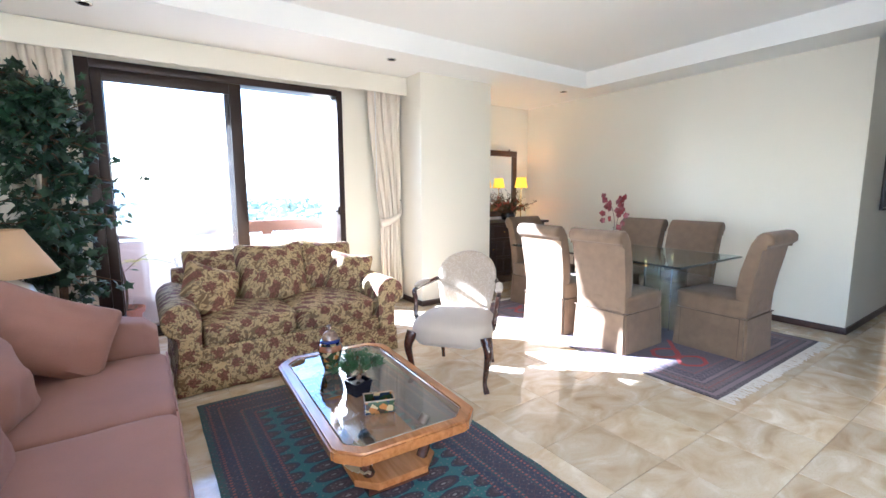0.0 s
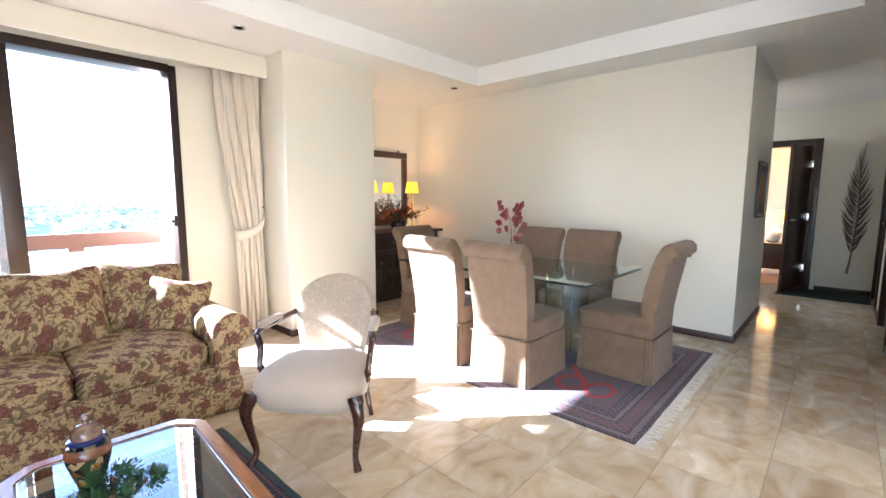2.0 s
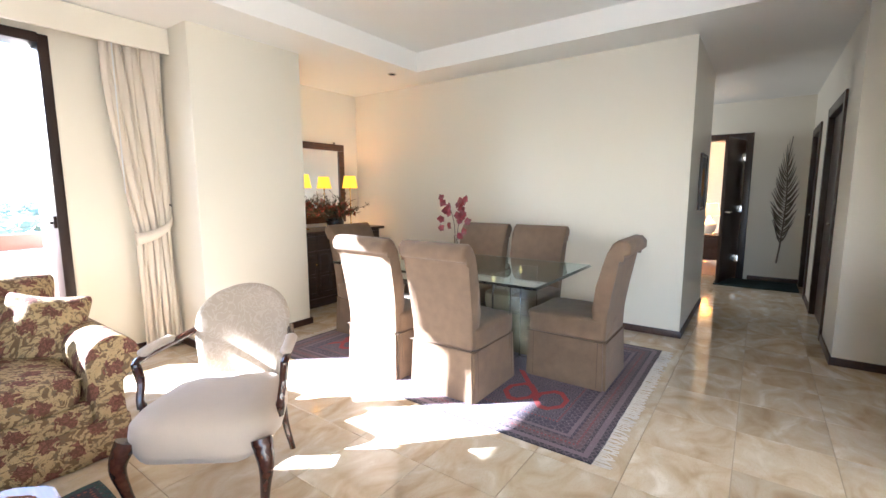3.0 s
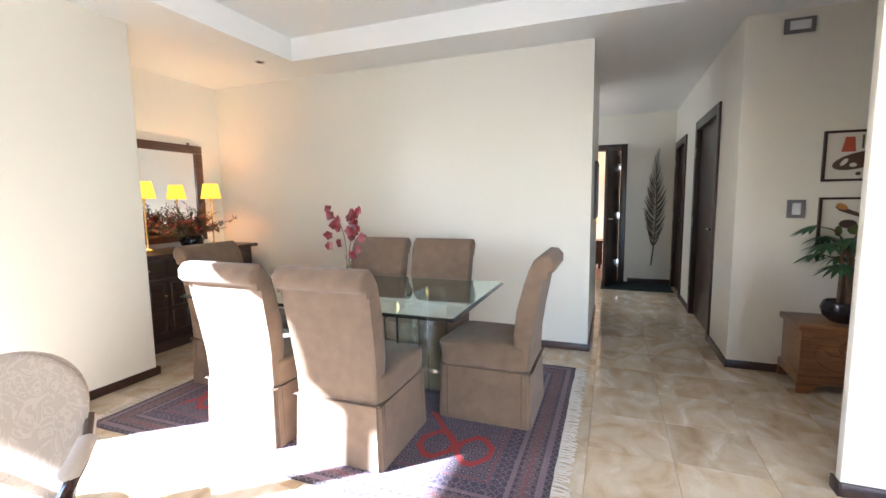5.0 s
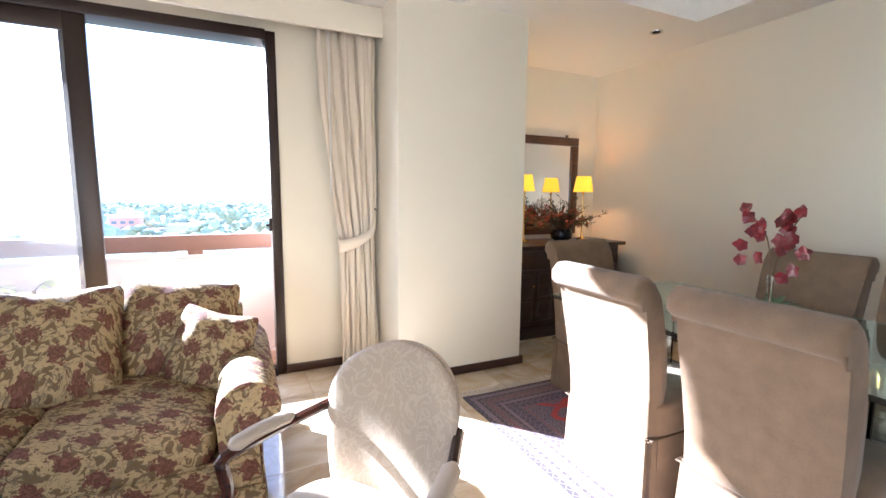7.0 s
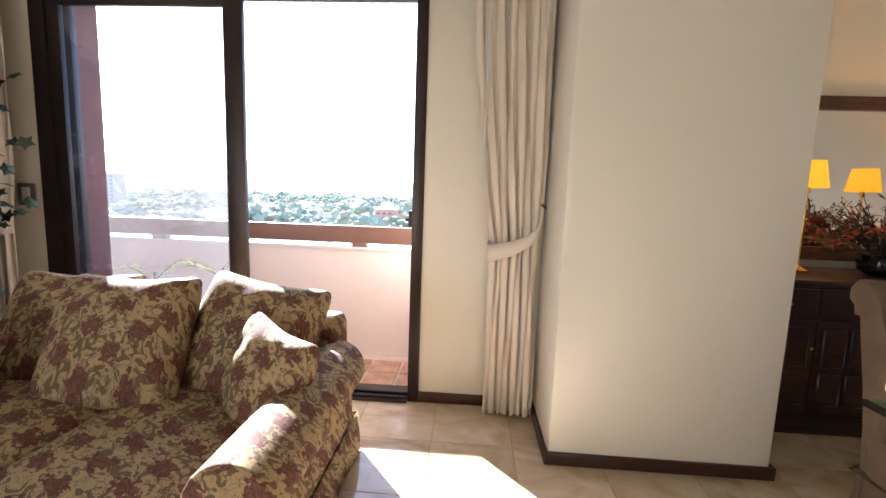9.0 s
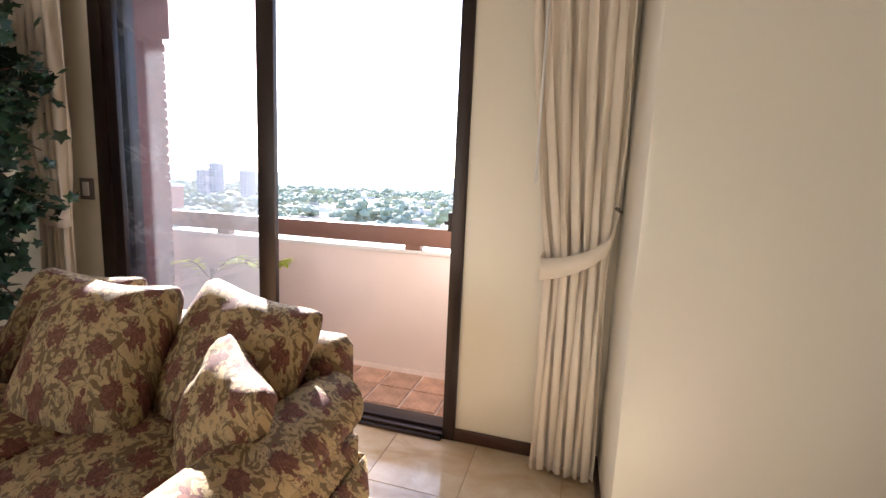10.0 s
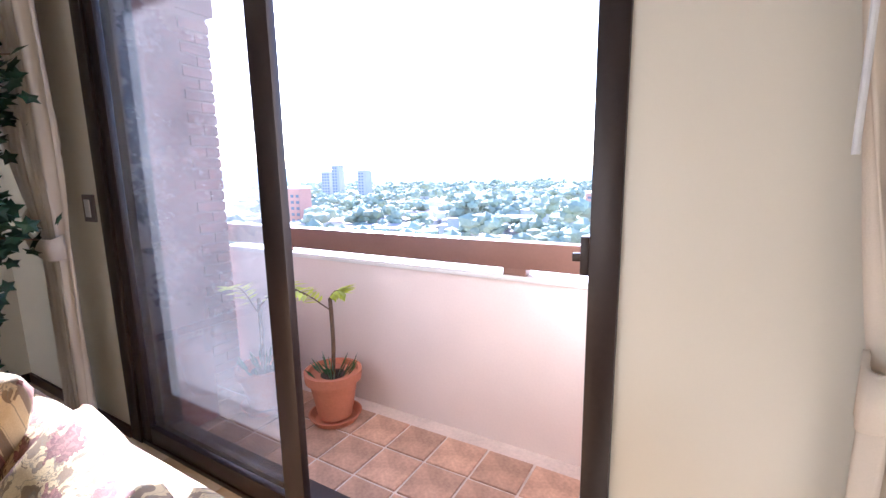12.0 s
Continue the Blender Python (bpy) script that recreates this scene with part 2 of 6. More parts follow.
WHITE = plain("wall_paint", (0.8, 0.755, 0.645), 0.3, vary=0.015, scale=0.8, fine=140, bump=0.06)
CEIL = plain("ceiling_paint", (0.9, 0.89, 0.86), 0.6, vary=0.01, scale=0.8, fine=120, bump=0.05)
BASE = wood("baseboard_wood", (0.02, 0.008, 0.005), (0.06, 0.025, 0.015), 0.4)
FRAME = plain("bronze_aluminium", (0.03, 0.019, 0.016), 0.35, 0.4, vary=0.2, bump=0.05)
DOORWOOD = wood("dark_door_wood", (0.014, 0.006, 0.004), (0.04, 0.018, 0.01), 0.4, (12, 12, 1))
BUFWOOD = wood("buffet_wood", (0.012, 0.006, 0.004), (0.05, 0.024, 0.014), 0.35)
TILE = travertine()
GROUT = plain("grout", (0.36, 0.29, 0.2), 0.8)
CHENILLE = plain("brown_chenille", (0.165, 0.108, 0.064), 0.9, vary=0.2, scale=14, fine=200, bump=0.5, sheen=0.12)
SEAM = plain("dark_piping", (0.09, 0.055, 0.032), 0.8)
MAUVE = plain("mauve_velour", (0.28, 0.14, 0.105), 0.85, vary=0.12, scale=4, fine=300, bump=0.3, sheen=0.06)
CREAM = plain("cream_upholstery", (0.47, 0.385, 0.3), 0.8, vary=0.07, scale=6, fine=250, bump=0.3, sheen=0.3)
def damask():
    m, nt, b, co = start_mat("cream_damask_back", 0.5)
    curl = noise_node(nt, co, 13, 1.5, None, 3.0)
    line = math_node(nt, "LESS_THAN", math_node(nt, "ABSOLUTE", math_node(nt, "SUBTRACT", curl, 0.5)), 0.045)
    nt.links.new(mix_node(nt, line, (0.43, 0.345, 0.26), (0.485, 0.4, 0.31)), b.inputs["Base Color"])
    nt.links.new(math_node(nt, "MULTIPLY_ADD", line, -0.25, 0.65), b.inputs["Roughness"])
    return m


DAMASK = damask()
MAHOG = wood("mahogany", (0.028, 0.009, 0.006), (0.075, 0.026, 0.016), 0.25)
FLORAL = floral()
HONEY = wood("honey_oak", (0.24, 0.088, 0.022), (0.4, 0.165, 0.05), 0.25, (10, 1, 10), 0.5)
OAKDARK = wood("carved_chest_wood", (0.11, 0.045, 0.015), (0.27, 0.12, 0.042), 0.35, (12, 1, 12), 0.3)
STUCCO = plain("pink_stucco", (0.78, 0.66, 0.6), 0.9, vary=0.06, scale=2, fine=90, bump=0.4)
LEDGE = plain("white_ledge", (0.75, 0.72, 0.68), 0.8, vary=0.06)
RAILP = plain("brown_rail_paint", (0.2, 0.1, 0.07), 0.5, vary=0.1)
BRICKM = plain("red_brick", (0.19, 0.06, 0.05), 0.85, vary=0.25, scale=8, fine=80, bump=0.6, random_tone=0.35)
MORTAR = plain("mortar", (0.22, 0.1, 0.085), 0.9)
TERRA = plain("terracotta_tile", (0.44, 0.26, 0.17), 0.75, vary=0.4, scale=7, fine=60, bump=0.4, random_tone=0.35)
TGROUT = plain("pale_grout", (0.62, 0.5, 0.42), 0.9, vary=0.2)
POTM = plain("terracotta_pot_clay", (0.48, 0.17, 0.09), 0.8, vary=0.15)
SOIL = plain("soil", (0.04, 0.025, 0.015), 0.95, vary=0.5, scale=30)
CURTAIN = plain("cream_curtain_cloth", (0.76, 0.68, 0.57), 0.85, vary=0.05, scale=3, fine=300, bump=0.25)
LEAF = plain("silk_leaf", (0.014, 0.042, 0.016), 0.55, vary=0.5, scale=12, fine=60, bump=0.1, random_tone=0.9)
PALM = plain("palm_leaf", (0.035, 0.09, 0.03), 0.4, vary=0.3, scale=8, bump=0.1, random_tone=0.5)
YELLOWLEAF = plain("yellow_green_leaf", (0.6, 0.62, 0.06), 0.5, vary=0.2, scale=10, random_tone=0.4)
BARK = plain("bark", (0.12, 0.07, 0.04), 0.9, vary=0.4, scale=20, bump=0.8)
BRASS = plain("brass", (0.75, 0.5, 0.18), 0.2, 1.0, vary=0.1, bump=0)
CHROME = plain("chrome", (0.6, 0.6, 0.6), 0.15, 1.0, vary=0.05, bump=0)
SHADE = glowing("lit_yellow_shade", (1.0, 0.5, 0.02), 0.11)
SHADE_BED = glowing("lit_bedroom_shade", (1.0, 0.55, 0.16), 0.17)
SHADE_OFF = plain("beige_lamp_shade", (0.6, 0.4, 0.23), 0.8, vary=0.04, fine=200)
CERAMIC = plain("ivory_ceramic", (0.7, 0.66, 0.55), 0.2, vary=0.03, bump=0, coat=0.5)
BLACKC = plain("black_glazed_clay", (0.012, 0.01, 0.015), 0.15, vary=0.2, bump=0)
PLASTIC = plain("white_plastic", (0.75, 0.75, 0.75), 0.4, vary=0.02, bump=0)
GREYPL = plain("grey_plate", (0.16, 0.15, 0.16), 0.4, vary=0.05, bump=0)
PAPER = plain("print_paper", (0.7, 0.65, 0.55), 0.7, vary=0.03)
RED = plain("orchid_petal", (0.15, 0.005, 0.009), 0.35, vary=0.35, scale=30, random_tone=0.6)
RUST = plain("rust_flower", (0.3, 0.05, 0.03), 0.7, vary=0.4, scale=30, random_tone=0.6)
DRIED = plain("dried_leaf", (0.05, 0.055, 0.03), 0.8, vary=0.4, scale=30, random_tone=0.6)
ORANGE = plain("orange_glaze", (0.2, 0.07, 0.03), 0.25, vary=0.5, scale=25, bump=0, coat=0.5)
COBALT = plain("blue_glaze", (0.02, 0.03, 0.16), 0.2, vary=0.3, scale=25, bump=0, coat=0.5)
IRON = plain("burnished_metal", (0.19, 0.16, 0.13), 0.5, 0.3, vary=0.3, scale=10)
MIRROR = plain("mirror_silver", (0.9, 0.9, 0.9), 0.01, 1.0, vary=0, bump=0)
GLASS = glass_mat("green_edge_glass", (0.64, 0.88, 0.88))
CLEAR = glass_mat("clear_glass", (0.93, 0.98, 0.97))
PANE = pane_mat("dusty_window_pane", 0.03)
MATG = plain("dark_green_mat", (0.015, 0.03, 0.028), 0.95, vary=0.4, scale=20, fine=300, bump=0.5)
FRINGE = plain("rug_fringe", (0.6, 0.55, 0.48), 0.95)
PARQUET = wood("bedroom_parquet", (0.1, 0.035, 0.015), (0.2, 0.08, 0.035), 0.3)


# ---- builders ----
def box(bm, x0, x1, y0, y1, z0, z1):
    vs = [bm.verts.new((x, y, z)) for z in (z0, z1) for y in (y0, y1) for x in (x0, x1)]
    return [bm.faces.new([vs[i] for i in f]) for f in ((0, 2, 3, 1), (4, 5, 7, 6), (0, 1, 5, 4), (1, 3, 7, 5), (3, 2, 6, 7), (2, 0, 4, 6))]


def part(name, bm, material, parent=None, label="", smooth=True, angle=40):
    me = bpy.data.meshes.new(name)
    bmesh.ops.recalc_face_normals(bm, faces=bm.faces)
    bm.to_mesh(me)
    bm.free()
    me.materials.append(material)
    if smooth:
        me.polygons.foreach_set("use_smooth", [True] * len(me.polygons))
        me.set_sharp_from_angle(angle=radians(angle))
    ob = new(name, me)
    ob.parent = parent
    return tagged(ob, label) if label else ob


def boxes(name, material, dims, parent=None, label="", bevel=0.0, segments=2):
    bm = bmesh.new()
    for d in dims:
        box(bm, *d)
    if bevel:
        bmesh.ops.bevel(bm, geom=bm.edges[:], offset=bevel, segments=segments, affect="EDGES", profile=0.6)
    return part(name, bm, material, parent, label)


def thing(name, m, label, category, group=""):
    ob = new(name)
    ob.empty_display_size = 0.1
    ob.matrix_basis = m
    return tagged(ob, label, category, group)


def structure(name, material, dims, label, bevel=0.0):
    return tagged(boxes(name, material, dims, None, "", bevel), label, "", "", "structure")


def lathe(bm, profile, seg=24, centre=(0, 0, 0)):
    rings = []
    for r, z in profile:
        rings.append([bm.verts.new((centre[0] + r * math.cos(a * 2 * math.pi / seg), centre[1] + r * math.sin(a * 2 * math.pi / seg), centre[2] + z)) for a in range(seg)])
    for p, q in zip(rings, rings[1:]):
        for i in range(seg):
            bm.faces.new((p[i], p[(i + 1) % seg], q[(i + 1) % seg], q[i]))
    for ring in (rings[0], rings[-1]):
        if (ring[0].co - ring[seg // 2].co).length > 0.004:
            bm.faces.new(ring)


def tube(bm, points, radii, seg=8, flat=1.0):
    """A tube along points; flat squeezes it along its second axis."""
    pts = [Vector(p) for p in points]
    if isinstance(radii, (int, float)):
        radii = [radii] * len(pts)
    rings = []
    for i, p in enumerate(pts):
        d = (pts[min(i + 1, len(pts) - 1)] - pts[max(i - 1, 0)]).normalized()
        a = d.cross(Vector((0, 0, 1)) if abs(d.z) < 0.9 else Vector((1, 0, 0))).normalized()
        c = d.cross(a)
        rings.append([bm.verts.new(p + (a * math.cos(k * 2 * math.pi / seg) + c * math.sin(k * 2 * math.pi / seg) * flat) * radii[i]) for k in range(seg)])
    for p, q in zip(rings, rings[1:]):
        for k in range(seg):
            bm.faces.new((p[k], p[(k + 1) % seg], q[(k + 1) % seg], q[k]))
    bm.faces.new(rings[0])
    bm.faces.new(rings[-1])


def curve_points(points, n=6):
    """A smooth line through points (Catmull-Rom)."""
    p = [Vector(q) for q in points]
    p = [2 * p[0] - p[1]] + p + [2 * p[-1] - p[-2]]
    out = []
    for i in range(1, len(p) - 2):
        for k in range(n):
            t = k / n
            out.append(0.5 * (2 * p[i] + (p[i + 1] - p[i - 1]) * t + (2 * p[i - 1] - 5 * p[i] + 4 * p[i + 1] - p[i + 2]) * t * t + (3 * p[i] - p[i - 1] - 3 * p[i + 1] + p[i + 2]) * t ** 3))
    return out + [p[-2]]


def slab(bm, outline, y0, y1, bevel=0.012, segments=2, axis="y"):
    """An outline in x and z, drawn out from y0 to y1 (axis x: outline in y and z)."""
    put = (lambda a, z, t: (a, t, z)) if axis == "y" else (lambda a, z, t: (t, a, z))
    if axis == "z":
        put = lambda a, z, t: (a, z, t)
    lo = [bm.verts.new(put(a, z, y0)) for a, z in outline]
    hi = [bm.verts.new(put(a, z, y1)) for a, z in outline]
    caps = [bm.faces.new(lo), bm.faces.new(hi)]
    n = len(outline)
    for i in range(n):
        bm.faces.new((lo[i], lo[(i + 1) % n], hi[(i + 1) % n], hi[i]))
    if bevel:
        edges = [e for f in caps for e in f.edges]
        bmesh.ops.bevel(bm, geom=edges, offset=bevel, segments=segments, affect="EDGES", profile=0.6)


def puff(bm, w, d, h, n=10, power=0.35, crown=0.02, seed=0, centre=(0, 0, 0)):
    """A stuffed block, w by d by h, its top domed by crown."""
    bmesh.ops.create_cube(bm, size=2)
    bmesh.ops.subdivide_edges(bm, edges=bm.edges[:], cuts=n, use_grid_fill=True)
    for v in bm.verts:
        c = v.co.copy()
        e = 1 / power * 2
        r = (abs(c.x) ** e + abs(c.y) ** e + abs(c.z) ** e) ** (1 / e)
        q = c / r
        k = noise.noise(Vector((c.x * 1.6, c.y * 1.6, c.z + seed * 7.3))) * 0.012
        z = q.z * h / 2 + (crown * (1 - c.x * c.x) * (1 - c.y * c.y) if c.z > 0.5 else 0)
        v.co = Vector(centre) + Vector((q.x * (w / 2 + k), q.y * (d / 2 + k), z + k * 0.5))


def pillow_mesh(bm, w, h, t, n=18, seed=0):
    """A knife-edge cushion standing in x and z, with pointed corners and creases."""
    sheets = []
    for side in (1, -1):
        grid = []
        for i in range(n + 1):
            row = []
            for j in range(n + 1):
                u, v = 2 * i / n - 1, 2 * j / n - 1
                x = w / 2 * u * (1 - 0.06 * (1 - v * v)) * (1 - 0.09 * (u * v) ** 6)
                z = h / 2 * v * (1 - 0.06 * (1 - u * u)) * (1 - 0.09 * (u * v) ** 6)
                th = t / 2 * max(0.0, (1 - u ** 2) * (1 - v ** 2)) ** 0.42
                crease = noise.noise(Vector((u * 2.2 + seed, v * 2.2, side * 3))) * 0.02 + noise.noise(Vector((u * 6, v * 6 + seed, side))) * 0.006
                edge = min(1, 4 * (1 - max(abs(u), abs(v))))
                row.append(bm.verts.new((x, side * (th + 0.004) + crease * edge, z - 0.02 * (1 - u * u) * (v > 0) * v)))
            grid.append(row)
        sheets.append(grid)
        for i in range(n):
            for j in range(n):
                bm.faces.new((grid[i][j], grid[i + 1][j], grid[i + 1][j + 1], grid[i][j + 1]))
    a, b = sheets
    rim = lambda g: [g[i][0] for i in range(n + 1)] + [g[n][j] for j in range(1, n + 1)] + [g[i][n] for i in range(n - 1, -1, -1)] + [g[0][j] for j in range(n - 1, 0, -1)]
    ra, rb = rim(a), rim(b)
    for i in range(len(ra)):
        k = (i + 1) % len(ra)
        bm.faces.new((ra[i], ra[k], rb[k], rb[i]))


def pillow(m, w, h, t, material, label, seed=0, group=""):
    """A loose cushion whose own frame stands in x and z."""
    bm = bmesh.new()
    pillow_mesh(bm, w, h, t, seed=seed)
    ob = part("cushion", bm, material)
    ob.matrix_basis = m
    return tagged(ob, label, "cushion", group)


def leaf_blade(bm, root, tip, width, normal, n=4, droop=0.0, shape=0.5):
    """A pointed leaf from root to tip, folded a little on its midrib."""
    root, tip, normal = Vector(root), Vector(tip), Vector(normal).normalized()
    side = (tip - root).cross(normal).normalized()
    mid, left, right = [], [], []
    for i in range(n + 1):
        t = i / n
        p = root.lerp(tip, t) - Vector((0, 0, droop * t * t))
        k = width / 2 * math.sin(math.pi * min(1, max(0.02, t ** shape * 0.98))) 
        mid.append(bm.verts.new(p))
        left.append(bm.verts.new(p + side * k + normal * k * 0.25))
        right.append(bm.verts.new(p - side * k + normal * k * 0.25))
    for i in range(n):
        bm.faces.new((mid[i], mid[i + 1], left[i + 1], left[i]))
        bm.faces.new((mid[i], right[i], right[i + 1], mid[i + 1]))


# ---- the setting ----
YW, YL = 5.965, 5.92
structure("subfloor", GROUT, [(-0.6, 10.05, -2.2, 6.02, -0.1, -0.003), (4.7, 6.5, 6.02, 6.4, -0.1, -0.003)], "sand-coloured grout bed of the tiled floor")
structure("wall_east", WHITE, [(6.4, 6.6, 2.32, 6.6, -0.05, 2.95)], "cream-painted dining room wall with a soft sheen")
structure("wall_hall_north", WHITE, [(6.6, 8.0, 2.32, 2.5, -0.05, 2.95)], "cream-painted side wall of the hallway")
structure("wall_buffet", WHITE, [(4.6, 6.4, 6.4, 6.6, -0.05, 2.95)], "cream-painted wall behind the buffet")
structure("pillar", WHITE, [(3.765, 4.785, 5.42, 6.4, -0.05, 2.75)], "broad cream-painted pillar between living and dining area", 0.028)
structure("wall_window", WHITE, [(3.08, 3.765, YW, 6.4, -0.05, 2.95), (0.806, 3.08, YW, 6.3, 2.41, 2.95), (-0.5, 0.806, YL, 6.3, -0.05, 2.95)], "cream-painted wall round the balcony door")
structure("wall_west", WHITE, [(-0.7, -0.5, -2.2, -1.75, -0.05, 2.95), (-0.7, -0.5, 1.35, 6.3, -0.05, 2.95), (-0.7, -0.5, -1.75, 1.35, -0.05, 0.2), (-0.7, -0.5, -1.75, 1.35, 2.3, 2.95)], "plain cream-painted living room wall")
structure("wall_south", WHITE, [(-0.7, 6.4, -2.4, -2.2, -0.05, 2.95)], "plain cream-painted wall closing the room")
for dims in ((6.38, 7.1, 1.09, 1.29, -0.05, 2.95), (8.1, 8.95, 1.09, 1.29, -0.05, 2.95), (9.75, 10.05, 1.09, 1.29, -0.05, 2.95), (7.1, 8.1, 1.09, 1.29, 2.13, 2.95), (8.95, 9.75, 1.09, 1.29, 2.1, 2.95)):
    structure("wall_closet", WHITE, [dims], "cream-painted hallway wall with dark doors")
structure("wall_chest", WHITE, [(6.38, 6.58, -2.2, 1.09, -0.05, 2.95)], "cream-painted entrance wall behind the carved chest")
structure("wall_hall_end", WHITE, [(9.98, 10.12, 1.0, 1.98, -0.05, 2.95), (9.98, 10.12, 1.98, 2.9, 2.11, 2.95), (9.98, 10.12, 2.9, 4.2, -0.05, 2.95)], "cream-painted end wall of the hallway")
structure("wall_hall_far", WHITE, [(8.0, 8.15, 2.5, 4.2, -0.05, 2.95), (8.0, 10.0, 4.2, 4.35, -0.05, 2.95)], "cream-painted walls of the side passage")
structure("wall_bedroom", WHITE, [(12.6, 12.75, 0, 5.2, -0.05, 2.95), (10.12, 12.6, 5.2, 5.35, -0.05, 2.95), (10.12, 12.6, -0.15, 0, -0.05, 2.95)], "cream-painted bedroom walls")
structure("wall_end", WHITE, [(4.82, 4.87, -2.2, 1.182, -0.05, 2.95)], "white-painted free wall end beside the entrance", 0.01)
structure("bedroom_floor", PARQUET, [(10.05, 12.6, 0, 5.2, -0.1, 0.004)], "reddish parquet floor of the bedroom")
bm = bmesh.new()
for d in ((-0.5, 10.0, 4.935, 6.4, 2.6, 2.95), (5.93, 10.0, -2.2, 4.935, 2.6, 2.95), (-0.5, 5.93, -2.2, 1.67, 2.6, 2.95), (-0.5, 0.2, 1.67, 4.935, 2.6, 2.95),
          (0.2, 5.93, 1.67, 4.935, 2.8, 2.95), (10.0, 12.6, 0, 5.2, 2.6, 2.95)):
    box(bm, *d)
tagged(part("ceiling", bm, CEIL), "white plaster ceiling with a recessed tray", "", "", "structure")

BH = 0.062
structure("baseboard", BASE, [(6.385, 6.4, 2.305, 6.4, 0, BH), (6.4, 8.0, 2.305, 2.32, 0, BH), (4.8, 6.385, 6.385, 6.4, 0, BH),
    (3.75, 4.8, 5.405, 5.42, 0, BH), (4.785, 4.8, 5.42, 6.385, 0, BH), (3.75, 3.765, 5.42, YW, 0, BH), (3.08, 3.75, YW - 0.015, YW, 0, BH),
    (-0.5, 0.8, YL - 0.015, YL, 0, BH), (6.365, 6.38, -2.2, 1.305, 0, BH), (6.38, 7.02, 1.29, 1.305, 0, BH), (8.18, 8.87, 1.29, 1.305, 0, BH),
    (9.965, 9.98, 1.29, 1.9, 0, BH), (4.805, 4.885, 1.182, 1.194, 0, BH), (4.805, 4.82, -2.2, 1.182, 0, BH), (-0.5, -0.485, -2.2, 6.045, 0, BH)],
    "dark-stained low wooden baseboard", 0.003)

# pelmet box over the balcony door, and its dark shadow line
structure("pelmet", WHITE, [(-0.5, 3.764, 5.705, 5.73, 2.4, 2.592)], "cream-painted pelmet board hiding the curtain rail", 0.002)
structure("curtain_rail", PLASTIC, [(-0.5, 3.71, 5.84, 5.87, 2.56, 2.6)], "white curtain rail behind the pelmet")


def downlight(x, y, z=2.6):
    t = thing("downlight", pose(x, y, z), "unlit recessed ceiling spotlight with a dark eye", "ceiling spotlight", "recessed spotlights")
    bm = bmesh.new()
    lathe(bm, [(0.032, -0.004), (0.048, -0.006), (0.05, 0.0), (0.03, 0.001), (0.032, -0.004)], 20)
    part("ring", bm, CHROME, t)
    bm = bmesh.new()
    lathe(bm, [(0.031, -0.003), (0.012, -0.001)], 16)
    part("eye", bm, BLACKC, t)


for x, y in ((5.828, 5.205), (3.296, 5.188), (0.95, 5.2)):
    downlight(x, y)

# ---- balcony door ----
door = tagged(new("window_1"), "dark bronze aluminium sliding balcony door, standing open", "", "", "structure")
boxes("window_frame", FRAME, [(0.806, 0.9, 5.912, 6.12, -0.02, 2.41), (3.015, 3.08, 5.95, 6.12, -0.02, 2.41), (0.9, 3.015, 5.918, 6.12, 2.342, 2.41)], door, "", 0.004)
boxes("track", FRAME, [(0.9, 3.015, 5.918, 6.12, -0.02, 0.018), (0.9, 3.015, 5.935, 5.947, 0.018, 0.034), (0.9, 3.015, 5.994, 6.006, 0.018, 0.034)], door, "", 0.002)
boxes("sliding_sash", FRAME, [(0.9, 0.975, 5.925, 5.957, 0.02, 2.34), (1.94, 2.047, 5.925, 5.957, 0.02, 2.34), (0.975, 1.94, 5.925, 5.957, 2.24, 2.34), (0.975, 1.94, 5.925, 5.957, 0.02, 0.1)], door, "dark bronze sliding sash", 0.004)
boxes("fixed_sash", FRAME, [(0.9, 0.985, 5.985, 6.015, 0.02, 2.34), (1.9, 1.965, 5.985, 6.015, 0.02, 2.34), (0.985, 1.9, 5.985, 6.015, 2.27, 2.34), (0.985, 1.9, 5.985, 6.015, 0.02, 0.09)], door, "dark bronze fixed sash", 0.004)
pane = boxes("pane", PANE, [(0.975, 1.94, 5.939, 5.943, 0.1, 2.24)], door, "dusty clear glass pane")
pane.visible_shadow = False
pane = boxes("pane", PANE, [(0.985, 1.9, 5.998, 6.002, 0.09, 2.27)], door, "dusty clear glass pane")
pane.visible_shadow = False
boxes("latch", FRAME, [(2.995, 3.015, 5.955, 5.985, 1.06, 1.15), (2.975, 2.997, 5.963, 5.977, 1.09, 1.11)], door, "small dark door latch", 0.003)

# ---- terrace ----
structure("terrace_floor", TGROUT, [(0.1, 6.2, 6.12, 7.2, -0.25, -0.123)], "pale grout bed of the balcony tiles")
structure("parapet", STUCCO, [(0.1, 6.2, 6.955, 7.155, -0.25, 0.768)], "pale pink rendered balcony parapet", 0.004)
structure("parapet_ledge", LEDGE, [(0.1, 6.2, 6.945, 7.185, 0.77, 0.795)], "white coping of the balcony parapet", 0.004)
structure("terrace_side_wall", MORTAR, [(0.02, 0.25, 6.3, 6.9, -0.25, 2.37)], "mortar core of the brick side wall")
structure("terrace_beam", BRICKM, [(0.02, 0.278, 6.3, 6.94, 2.37, 3.2)], "red-brown concrete head over the brick side wall")
structure("door_reveal", BRICKM, [(0.808, 0.83, 6.122, 6.36, -0.1, 2.405)], "brick-lined outer reveal of the balcony door")
